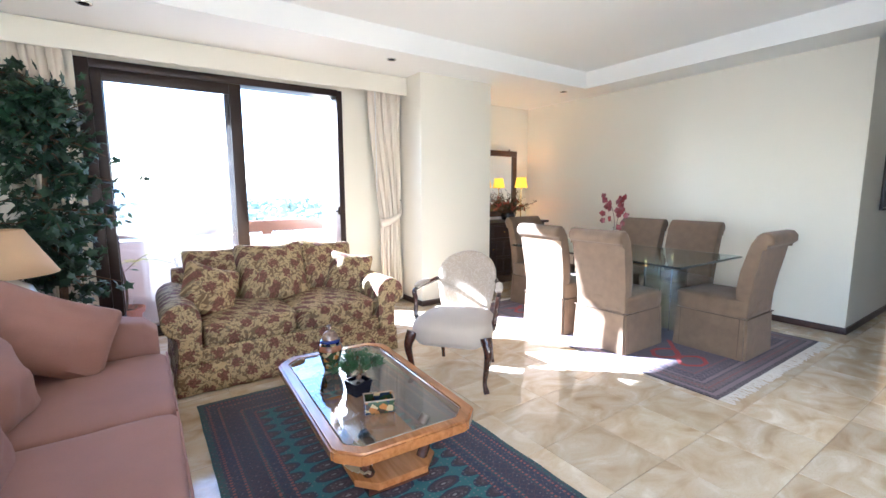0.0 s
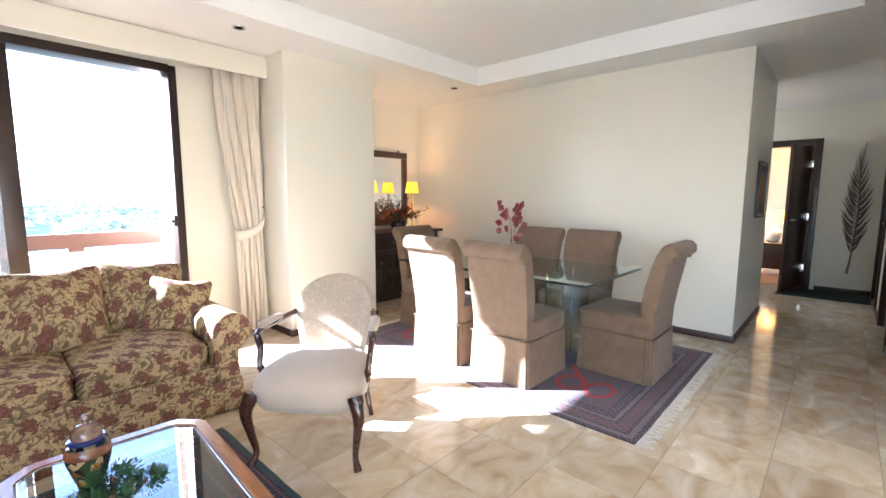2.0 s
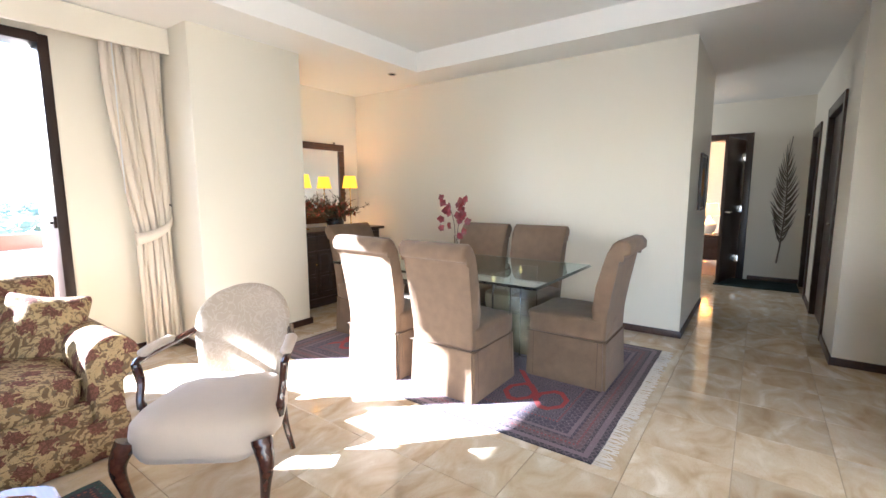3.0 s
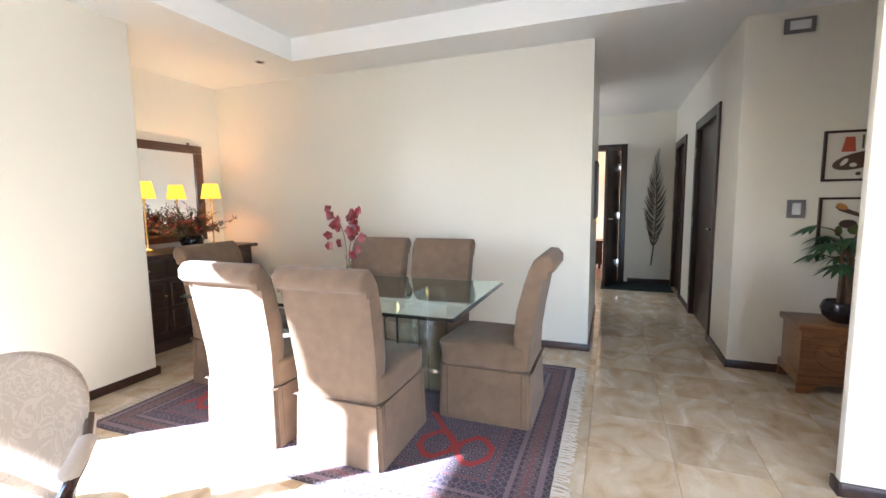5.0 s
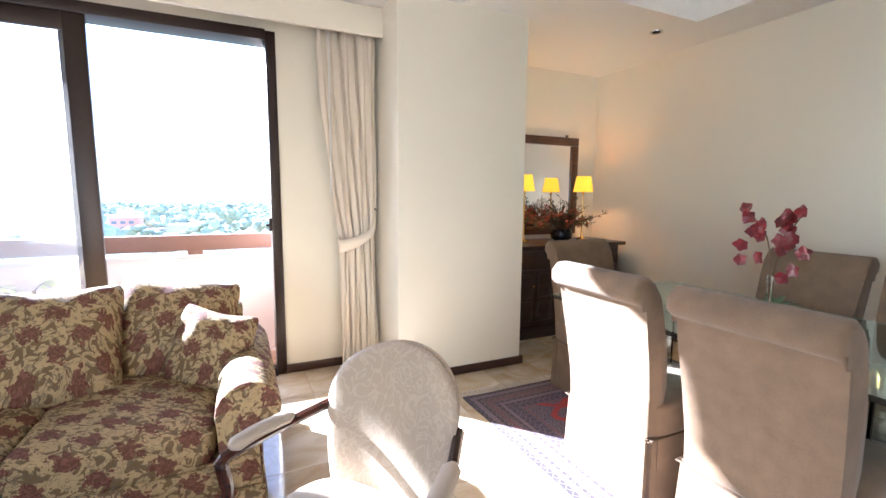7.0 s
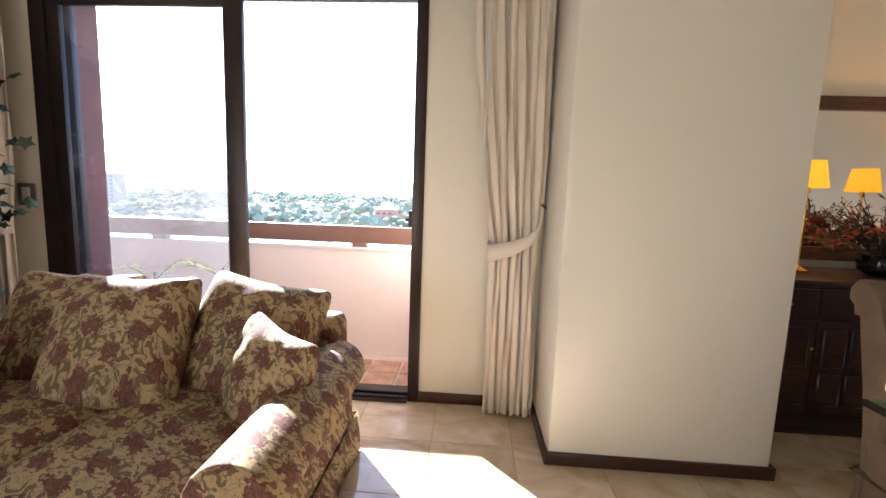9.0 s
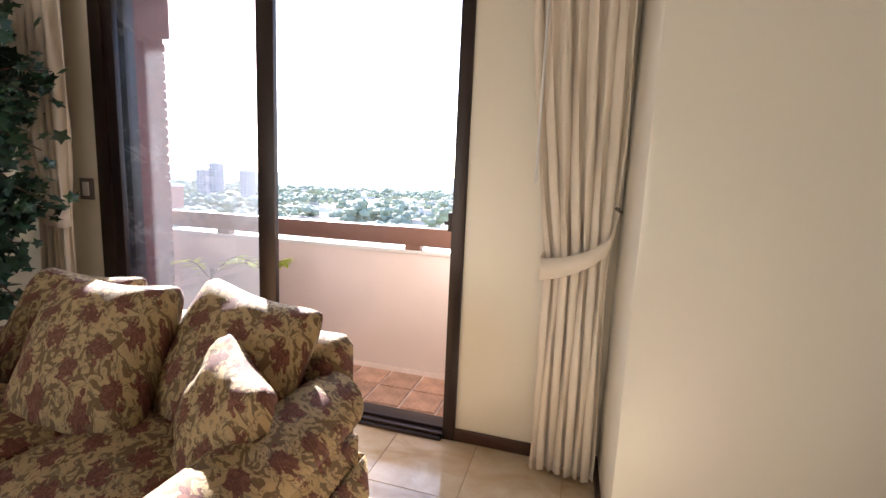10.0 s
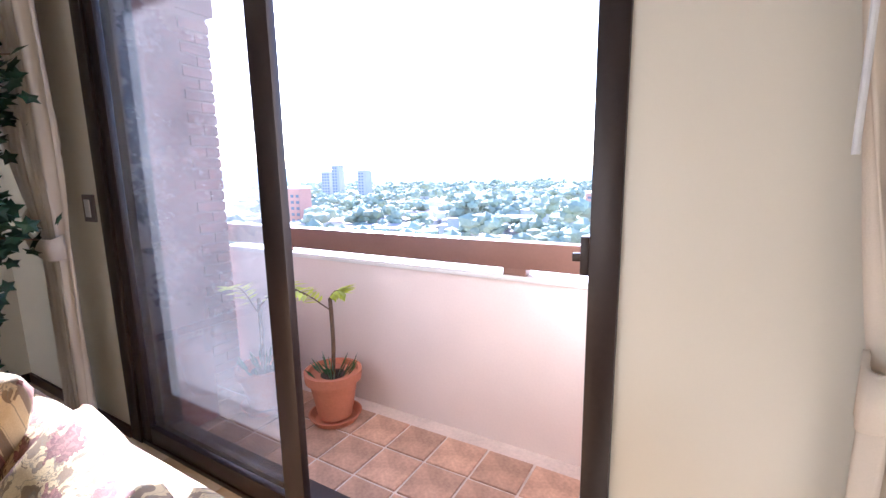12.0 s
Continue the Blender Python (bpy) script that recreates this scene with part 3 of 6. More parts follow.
structure("facade_edge", STUCCO, [(3.08, 6.2, 6.605, 6.7, -0.25, 3.2), (0.1, 0.8, 6.3, 6.34, -0.25, 3.2), (0.806, 3.08, 6.12, 6.3, -0.25, -0.13)], "pink rendered house wall beside the balcony door")
# added slab overhead, out of view, limits how far the sun reaches in
structure("upper_sun_blocker", STUCCO, [(-0.27, 9, 6.31, 7.2, 3.3, 3.5)], "unseen pink slab overhead, added to limit the sun")
# added unseen slab, stepped so its shadow edge crosses the second dining chair
structure("stepped_sun_blocker", STUCCO, [(-2.5, -0.32, 6.31, 8.7, 3.68, 3.9), (-0.32, -0.12, 6.31, 8.76, 3.68, 3.9), (-0.12, 0.06, 6.31, 8.55, 3.68, 3.9), (0.06, 0.25, 6.31, 8.33, 3.68, 3.9)], "unseen stepped slab, added to shade a dining chair")
rail = thing("balcony_rail", pose(0.38, 6.975, 0.795), "brown-painted flat wooden balcony rail on short blocks above the parapet", "railing")
boxes("handrail", RAILP, [(-0.28, 5.8, -0.02, 0.06, 0.035, 0.17)], rail, "", 0.006)
for x in (0.3, 2.01, 3.75, 5.5):
    boxes("block", RAILP, [(x, x + 0.12, -0.018, 0.055, 0.0, 0.05)], rail, "", 0.004)


def flower_pot(m, r, h, label, fronds, seed):
    rnd = random.Random(seed)
    t = thing("potted_plant", m, label, "potted plant", "balcony plants")
    bm = bmesh.new()
    lathe(bm, [(r * 0.62, 0.03), (r * 0.9, h * 0.82), (r * 1.04, h * 0.82), (r * 1.07, h), (r * 0.94, h), (r * 0.9, h * 0.9)], 28)
    part("pot", bm, POTM, t, "terracotta clay pot")
    bm = bmesh.new()
    lathe(bm, [(r * 0.8, 0.0), (r * 1.0, 0.045), (r * 0.95, 0.045), (r * 0.75, 0.012)], 28)
    part("saucer", bm, POTM, t, "terracotta saucer")
    bm = bmesh.new()
    lathe(bm, [(r * 0.92, h * 0.88), (0.004, h * 0.92)], 20)
    part("soil", bm, SOIL, t)
    bm, lf = bmesh.new(), bmesh.new()
    stem = curve_points([(0, 0, h * 0.9), (0.015, 0, h + 0.18), (-0.01, 0.02, h + 0.42)], 5)
    tube(bm, stem, 0.012, 7)
    for ang, z0, reach, rise in fronds:
        base = Vector((0, 0, h + z0))
        dirn = Vector((math.cos(ang), math.sin(ang), 0))
        rib = curve_points([base, base + dirn * reach * 0.5 + Vector((0, 0, rise)), base + dirn * reach + Vector((0, 0, rise * 0.75))], 8)
        tube(bm, rib, 0.004, 5)
        side = Vector((-dirn.y, dirn.x, 0))
        for i in range(3, len(rib)):
            k = 0.11 * (1 - 0.5 * abs(i / len(rib) - 0.5) * 2)
            for sgn in (1, -1):
                leaf_blade(lf, rib[i], rib[i] + side * sgn * k + dirn * k * 0.7 + Vector((0, 0, rnd.uniform(-0.03, 0.02))), 0.028, (0, 0, 1), 3)
    part("stem", bm, BARK, t)
    part("leaves", lf, YELLOWLEAF, t, "yellow-green feathery fronds")
    bm = bmesh.new()
    for i in range(26):
        a, q = rnd.uniform(0, 6.28), rnd.uniform(0, r * 0.7)
        root = Vector((math.cos(a) * q, math.sin(a) * q, h * 0.9))
        leaf_blade(bm, root, root + Vector((math.cos(a) * 0.06, math.sin(a) * 0.06, rnd.uniform(0.05, 0.14))), 0.02, (1, 0, 0.3), 2)
    part("undergrowth", bm, PALM, t)
    return t


flower_pot(pose(1.44, 6.7, -0.12), 0.155, 0.31, "terracotta pot on the balcony with a thin-stemmed feathery palm", [(0.3, 0.42, 0.09, 0.05), (3.1, 0.36, 0.45, 0.07)], 3)
flower_pot(pose(0.97, 6.58, -0.12), 0.15, 0.28, "terracotta pot by the balcony side wall with yellow palm fronds", [(0.1, 0.36, 0.4, 0.16), (2.9, 0.34, 0.45, 0.1)], 5)


# ---- city and sky line ----
def city():
    rnd = random.Random(11)
    roofs, walls = bmesh.new(), bmesh.new()
    gz = -28
    bm2 = bmesh.new()
    box(bm2, -2500, 3500, 60, 5000, gz - 1, gz)
    tagged(part("ground", bm2, CITYGROUND, smooth=False), "city ground with painted-in haze far below the balcony", "", "", "structure")
    for i in range(420):
        y = 90 + 900 * rnd.random() ** 1.4
        x = rnd.uniform(-1.3, 0.75) * y - 40
        w, d, h = rnd.uniform(9, 22), rnd.uniform(9, 20), rnd.uniform(4, 11)
        box(walls, x, x + w, y, y + d, gz, gz + h)
        box(roofs, x - 0.4, x + w + 0.4, y - 0.4, y + d + 0.4, gz + h, gz + h + 0.5)
    tagged(part("low_houses", walls, CITYWALL, smooth=False), "many low city houses paled by painted haze", "houses", "", "stuff")
    tagged(part("house_roofs", roofs, CITYROOF, smooth=False), "flat tiled roofs of the city houses, paled by painted haze", "roofs", "", "stuff")
    ico = bmesh.new()
    bmesh.ops.create_icosphere(ico, subdivisions=1, radius=1)
    base = [v.co.copy() for v in ico.verts]
    tri = [[v.index for v in f.verts] for f in ico.faces]
    ico.free()
    vs, fs = [], []
    for i in range(820):
        y = 80 + 1000 * rnd.random() ** 1.2
        x = rnd.uniform(-1.2, 0.7) * y - 20
        r = rnd.uniform(4.5, 8.5) * (1 + y / 1500)
        top = rnd.uniform(9, 17) + (7 if rnd.random() < 0.05 else 0)
        for k in range(9):
            c = Vector((x + rnd.uniform(-r, r) * 0.8, y + rnd.uniform(-r, r) * 0.6, gz + top - r * 0.4 + rnd.uniform(-3, 2)))
            q = r * rnd.uniform(0.25, 0.5)
            n0 = len(vs)
            vs += [c + Vector((v.x, v.y, v.z * 0.7)) * q * rnd.uniform(0.75, 1.2) for v in base]
            fs += [[n0 + a for a in f] for f in tri]
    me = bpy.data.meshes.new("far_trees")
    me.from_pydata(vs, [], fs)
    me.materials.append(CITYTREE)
    tagged(new("far_trees", me), "wide belt of broad-crowned city trees paled by painted haze", "trees", "", "stuff")


def tower(x, y, w, d, top, label, material):
    gz = -28
    t = thing("apartment_building", pose(x, y, gz), label, "apartment building", "distant towers")
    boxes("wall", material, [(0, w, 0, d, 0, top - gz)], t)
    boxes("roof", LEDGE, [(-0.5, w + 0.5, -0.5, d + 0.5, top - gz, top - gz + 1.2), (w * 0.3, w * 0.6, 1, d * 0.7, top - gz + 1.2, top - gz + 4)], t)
    bm = bmesh.new()
    box(bm, 0, 2.2, -0.12, 0.05, 0, 1.5)
    me = bpy.data.meshes.new("window")
    bm.to_mesh(me)
    bm.free()
    me.materials.append(CITYWIN)
    z = 3
    while z < top - gz - 2:
        for k in range(int(w // 4)):
            ob = new("window", me)
            ob.parent = t
            ob.location = (1.2 + k * 4, 0, z)
        z += 3.2


# ground, house, roof and tree colours are paled to paint in distant haze
CITYGROUND = plain("haze_painted_ground", (0.4, 0.4, 0.34), 0.9, vary=0.2, scale=0.02, fine=0.2, bump=0)
CITYWALL = plain("haze_paled_wall", (0.5, 0.48, 0.47), 0.9, vary=0.2, scale=0.01, fine=1, bump=0, random_tone=0.5)
CITYROOF = plain("haze_paled_red_roof", (0.4, 0.33, 0.32), 0.9, vary=0.2, scale=0.01, fine=1, bump=0, random_tone=0.4)
CITYTREE = plain("haze_paled_foliage", (0.25, 0.275, 0.2), 0.9, vary=0.25, scale=0.03, fine=0.7, bump=0, random_tone=0.35)
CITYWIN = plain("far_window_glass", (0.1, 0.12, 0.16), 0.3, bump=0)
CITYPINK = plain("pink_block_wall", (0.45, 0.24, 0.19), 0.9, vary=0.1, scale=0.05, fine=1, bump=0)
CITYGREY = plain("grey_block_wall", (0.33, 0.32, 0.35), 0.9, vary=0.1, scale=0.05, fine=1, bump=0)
city()
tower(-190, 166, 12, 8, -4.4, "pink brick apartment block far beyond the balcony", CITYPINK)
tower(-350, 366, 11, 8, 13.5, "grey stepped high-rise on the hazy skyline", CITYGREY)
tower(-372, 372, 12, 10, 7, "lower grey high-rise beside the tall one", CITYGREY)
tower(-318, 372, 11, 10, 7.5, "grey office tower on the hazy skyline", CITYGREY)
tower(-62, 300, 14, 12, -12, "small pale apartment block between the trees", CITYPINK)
# far ring of hills beyond everything built, its haze painted as a glowing gradient
haze, nt, b, co = start_mat("glowing_haze_hills")
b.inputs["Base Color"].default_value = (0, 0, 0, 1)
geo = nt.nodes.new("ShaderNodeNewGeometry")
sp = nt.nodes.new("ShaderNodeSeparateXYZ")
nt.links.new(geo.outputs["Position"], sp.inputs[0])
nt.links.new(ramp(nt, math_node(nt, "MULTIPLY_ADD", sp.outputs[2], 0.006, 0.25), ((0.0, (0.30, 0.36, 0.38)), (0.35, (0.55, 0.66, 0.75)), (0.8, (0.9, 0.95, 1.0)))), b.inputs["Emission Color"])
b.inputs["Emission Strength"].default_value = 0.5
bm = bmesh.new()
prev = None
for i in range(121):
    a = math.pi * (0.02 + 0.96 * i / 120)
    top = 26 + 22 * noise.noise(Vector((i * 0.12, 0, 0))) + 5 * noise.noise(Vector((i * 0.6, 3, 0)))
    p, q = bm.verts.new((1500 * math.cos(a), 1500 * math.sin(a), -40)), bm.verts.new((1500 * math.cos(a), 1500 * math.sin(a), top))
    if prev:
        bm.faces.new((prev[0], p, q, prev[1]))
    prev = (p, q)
tagged(part("backdrop", bm, haze, smooth=False), "glowing horizon hills with painted haze", "", "", "structure")


# ---- curtains ----
def curtain(m, x0, x1, top, waist_x, waist_w, waist_z, bottom_x0, bottom_x1, folds, label, hook_x, hook_z, seed):
    """A pleated curtain caught by a tie-back; bottom at z 0.02."""
    t = thing("curtain", m, label, "curtain", "balcony curtains")
    rnd = random.Random(seed)
    bm = bmesh.new()
    cols, rows = folds * 10, 44
    phase = [rnd.uniform(-0.4, 0.4) for _ in range(folds + 1)]
    depth = [rnd.uniform(0.7, 1.25) for _ in range(folds + 1)]
    grid = []
    for j in range(rows + 1):
        z = top + (0.02 - top) * j / rows
        if z > waist_z:
            k = ((top - z) / (top - waist_z))
            k = k ** 2.0
            a, c = x0 * (1 - k) + (waist_x - waist_w / 2) * k, x1 * (1 - k * k) + (waist_x + waist_w / 2) * k * k
        else:
            k = min(1, ((waist_z - z) / waist_z) ** 0.7 * 1.15)
            a, c = (waist_x - waist_w / 2) * (1 - k) + bottom_x0 * k, (waist_x + waist_w / 2) * (1 - k) + bottom_x1 * k
        amp = 0.028 * min(1.0, (c - a) / (x1 - x0) + 0.35)
        row = []
        for i in range(cols + 1):
            u = i / cols
            f = u * folds
            q = int(min(folds - 1, f))
            w = math.sin(f * 2 * math.pi + phase[q] * math.sin(z * 2)) * depth[q]
            w += 0.22 * math.sin(f * 4 * math.pi + z * 1.3 + seed)
            row.append(bm.verts.new((a + (c - a) * u + 0.008 * math.sin(z * 5 + i), -amp * w + 0.01 * math.sin(z * 2.3 + u * 5), z)))
        grid.append(row)
    for p, q in zip(grid, grid[1:]):
        for i in range(cols):
            bm.faces.new((p[i], p[i + 1], q[i + 1], q[i]))
    cloth = part("cloth", bm, CURTAIN, t, "cream pleated cloth", angle=180)
    sol = cloth.modifiers.new("thickness", "SOLIDIFY")
    sol.thickness = 0.003
    bm = bmesh.new()
    sgn = 1 if hook_x > waist_x else -1
    far = waist_x - sgn * (waist_w / 2 + 0.02)
    pts = curve_points([(far, 0.0, waist_z - 0.02), (far + sgn * 0.005, -0.06, waist_z - 0.03), (waist_x, -0.075, waist_z + 0.01), (waist_x + sgn * waist_w * 0.45, -0.055, waist_z + 0.09), (hook_x, 0.03, hook_z)], 6)
    prev = None
    for i, p in enumerate(pts):
        hh = 0.055 - 0.035 * i / len(pts)
        row = [bm.verts.new(p + Vector((0, 0, s))) for s in (-hh, hh)]
        if prev:
            bm.faces.new((prev[0], row[0], row[1], prev[1]))
        prev = row
    band = part("tieback", bm, CURTAIN, t, "plain cream cloth tie-back")
    sol = band.modifiers.new("thickness", "SOLIDIFY")
    sol.thickness = 0.008
    bm = bmesh.new()
    tube(bm, [(hook_x, 0.12, hook_z), (hook_x, 0.03, hook_z), (hook_x - sgn * 0.02, 0.0, hook_z + 0.015)], 0.008, 8)
    part("hook", bm, IRON, t, "dark metal wall hook")


curtain(pose(0, 5.84, 0), 3.335, 3.745, 2.56, 3.6, 0.25, 0.98, 3.465, 3.735, 7, "cream pleated curtain caught back against the pillar by a cloth band", 3.752, 1.2, 1)
curtain(pose(0, 5.79, 0), 0.1, 0.76, 2.56, 0.6, 0.22, 1.02, 0.45, 0.74, 8, "cream pleated curtain beside the balcony door behind the silk tree", 0.42, 1.2, 2)


bm = bmesh.new()
tube(bm, [(3.407, 5.8, 2.56), (3.407, 5.8, 1.31)], 0.005, 8)
tagged(part("curtain_wand", bm, PLASTIC), "thin white draw rod hanging beside the curtain", "curtain rod")


def switch_plate(m, label, plate=GREYPL):
    t = thing("light_switch", m, label, "light switch")
    boxes("plate", plate, [(-0.055, 0.055, -0.012, 0, -0.065, 0.065)], t, "", 0.004)
    boxes("rocker", PLASTIC, [(-0.026, 0.026, -0.017, -0.0125, -0.042, 0.042)], t, "", 0.002)


switch_plate(pose(0.71, YL, 1.165), "white light switch with a dark rim beside the balcony door")
switch_plate(pose(6.38, 0.919, 1.225, 0, 0, -90), "white light switch in a grey plate on the entrance wall")
t = thing("door_chime", pose(6.38, 0.975, 2.49, 0, 0, -90), "small white chime box in a grey rim high on the wall", "door chime")
boxes("rim", GREYPL, [(-0.09, 0.09, -0.02, 0, -0.05, 0.05)], t, "", 0.004)
boxes("cover", PLASTIC, [(-0.06, 0.06, -0.028, -0.0205, -0.03, 0.03)], t, "", 0.003)


# ---- hallway doors ----
def door_set(name, m, w, h, label, wall=0.2, leaf=None, hinges=True):
    """A dark frame on a wall's face in its own x and z; leaf None: shut, else degrees open."""
    t = tagged(new(name), label, "", "", "structure")
    t.matrix_basis = m
    boxes("door_frame", DOORWOOD, [(-0.08, 0.012, -0.02, wall, 0, h + 0.08), (w - 0.012, w + 0.08, -0.02, wall, 0, h + 0.08), (0.012, w - 0.012, -0.02, wall, h - 0.012, h + 0.08)], t, "", 0.004)
    lf = boxes("door_leaf", DOORWOOD, [(0, w - 0.03, 0, 0.04, 0.006, h - 0.016)], t, "plain dark wooden leaf", 0.003)
    if leaf is None:
        lf.matrix_basis = pose(0.015, 0.03, 0)
    else:
        lf.matrix_basis = pose(0.015, wall - 0.02, 0, 0, 0, leaf)
    if hinges:
        for z in (0.25, 1.0, 1.75):
            boxes("hinge", CHROME, [(0.004, 0.05, -0.024, -0.0205, z, z + 0.1)], t, "small steel hinge", 0.001)
    bm = bmesh.new()
    tube(bm, [(w - 0.1, 0.0, 1.02), (w - 0.1, -0.05, 1.02), (w - 0.2, -0.05, 1.02)], 0.009, 8)
    part("door_handle", bm, CHROME, lf, "steel lever handle")


door_set("door_1", pose(8.1, 1.29, 0, 0, 0, 180), 1.0, 2.06, "closed dark wooden hallway closet door in a dark frame")
door_set("door_2", pose(9.75, 1.29, 0, 0, 0, 180), 0.8, 2.03, "closed dark wooden door at the far end of the hallway")
door_set("door_3", pose(9.98, 2.03, 0, 0, 0, 90) @ Matrix.Diagonal((1, -1, 1, 1)), 0.82, 2.07, "open dark wooden bedroom door in a dark frame", 0.14, -77)


# ---- things in the hallway ----
def leaf_sculpture():
    t = thing("wall_sculpture", pose(9.93, 1.54, 0.28), "tall openwork metal feather hung on the hallway end wall", "wall sculpture")
    H = 1.78
    stem = curve_points([(0, 0.03, 0), (0, 0.0, 0.35), (0, -0.02, 0.9), (0, 0.0, 1.4), (0, -0.03, H)], 8)
    bm = bmesh.new()
    tube(bm, stem, [0.011 - 0.007 * i / len(stem) for i in range(len(stem))], 6)
    part("midrib", bm, IRON, t)
    lw = lambda k: 0.165 * math.sin(math.pi * min(1, max(0, k)) ** 0.8)
    rnd = random.Random(4)
    for sgn in (1, -1):
        for i in range(34):
            z0 = 0.3 + i * 0.04 + rnd.uniform(-0.01, 0.01)
            z1 = z0 + rnd.uniform(0.18, 0.26)
            k = lw((z1 - 0.3) / (H - 0.3))
            bm = bmesh.new()
            root, tip = Vector((0, 0, z0)), Vector((0.0, sgn * k * rnd.uniform(0.75, 1.0), min(H - 0.03, z1)))
            pts = curve_points([root, root.lerp(tip, 0.5) + Vector((-0.02, 0, -0.03)), tip], 5)
            prev = None
            for j, p in enumerate(pts):
                w = 0.018 * math.sin(math.pi * (0.1 + 0.85 * j / (len(pts) - 1)))
                row = [bm.verts.new(p + Vector((-0.006 * q, 0, q * w))) for q in (-1, 0, 1)]
                if prev:
                    for q in range(2):
                        bm.faces.new((prev[q], row[q], row[q + 1], prev[q + 1]))
                prev = row
            part("barb", bm, IRON, t)


leaf_sculpture()
tagged(boxes("hall_mat", MATG, [(9.25, 9.9, 1.32, 2.28, 0.001, 0.013)], None, "", 0.004), "dark green woven mat across the end of the hallway floor", "floor mat")

def framed(m, w, h, label, shapes):
    """A framed print in its own x and z; shapes are (material, outline) laid on the paper."""
    t = thing("picture", m, label, "picture")
    f = 0.016
    boxes("picture_frame", DOORWOOD, [(0, w, -0.025, 0, 0, f), (0, w, -0.025, 0, h - f, h), (0, f, -0.025, 0, f, h - f), (w - f, w, -0.025, 0, f, h - f)], t, "", 0.002)
    boxes("print", PAPER, [(f, w - f, -0.012, 0, f, h - f)], t, "cream paper print")
    for k, (material, outline) in enumerate(shapes):
        bm = bmesh.new()
        slab(bm, outline, -0.0135 - 0.0012 * k, -0.0125, 0)
        part("printed_shape", bm, material, t)


def disc(cx, cz, rx, rz, n=18, turn=0.0):
    c, s = math.cos(turn), math.sin(turn)
    return [(cx + rx * math.cos(a) * c - rz * math.sin(a) * s, cz + rx * math.cos(a) * s + rz * math.sin(a) * c) for a in [2 * math.pi * i / n for i in range(n)]]


INK = plain("brown_print_ink", (0.09, 0.05, 0.035), 0.7)
INKR = plain("red_print_ink", (0.4, 0.07, 0.03), 0.7)
INKG = plain("green_print_ink", (0.1, 0.11, 0.03), 0.7)
INKY = plain("ochre_print_ink", (0.45, 0.2, 0.05), 0.7)
framed(pose(6.378, 0.79, 1.415, 0, 0, -90), 0.5, 0.345, "dark-framed print of a painter's palette and pots on the wall",
       [(INK, disc(0.2, 0.14, 0.15, 0.055, turn=0.25)), (INKR, [(0.1, 0.2), (0.18, 0.2), (0.17, 0.3), (0.12, 0.3)]), (PAPER, disc(0.12, 0.13, 0.03, 0.014, turn=0.9)), (PAPER, disc(0.17, 0.11, 0.02, 0.014)),
        (INKG, [(0.21, 0.22), (0.22, 0.22), (0.22, 0.31), (0.21, 0.31)]), (INKG, [(0.26, 0.22), (0.275, 0.22), (0.275, 0.31), (0.26, 0.31)]), (INKY, disc(0.28, 0.16, 0.05, 0.03)), (INK, disc(0.2, 0.05, 0.014, 0.012)), (INK, disc(0.24, 0.055, 0.012, 0.01)), (INKR, disc(0.36, 0.2, 0.05, 0.05))])
framed(pose(6.378, 0.79, 0.96, 0, 0, -90), 0.5, 0.345, "dark-framed print of a guitar and flowers on the entrance wall",
       [(INK, [(0.09, 0.28), (0.12, 0.25), (0.33, 0.17), (0.34, 0.185), (0.13, 0.28)]), (INKY, disc(0.13, 0.28, 0.035, 0.02, turn=-0.4)), (INKY, disc(0.36, 0.13, 0.11, 0.05, turn=-0.35)), (INK, disc(0.17, 0.16, 0.05, 0.03)),
        (INKG, disc(0.22, 0.12, 0.05, 0.035)), (INKR, disc(0.28, 0.1, 0.035, 0.03)), (INK, disc(0.3, 0.06, 0.04, 0.016)), (INKG, disc(0.12, 0.11, 0.02, 0.035))])
framed(pose(7.05, 2.318, 1.12, 0, 0, 0), 0.5, 0.56, "small dark framed picture on the hallway side wall", [(BUFWOOD, [(0.03, 0.03), (0.47, 0.03), (0.47, 0.53), (0.03, 0.53)]), (INKY, disc(0.25, 0.28, 0.12, 0.15))])


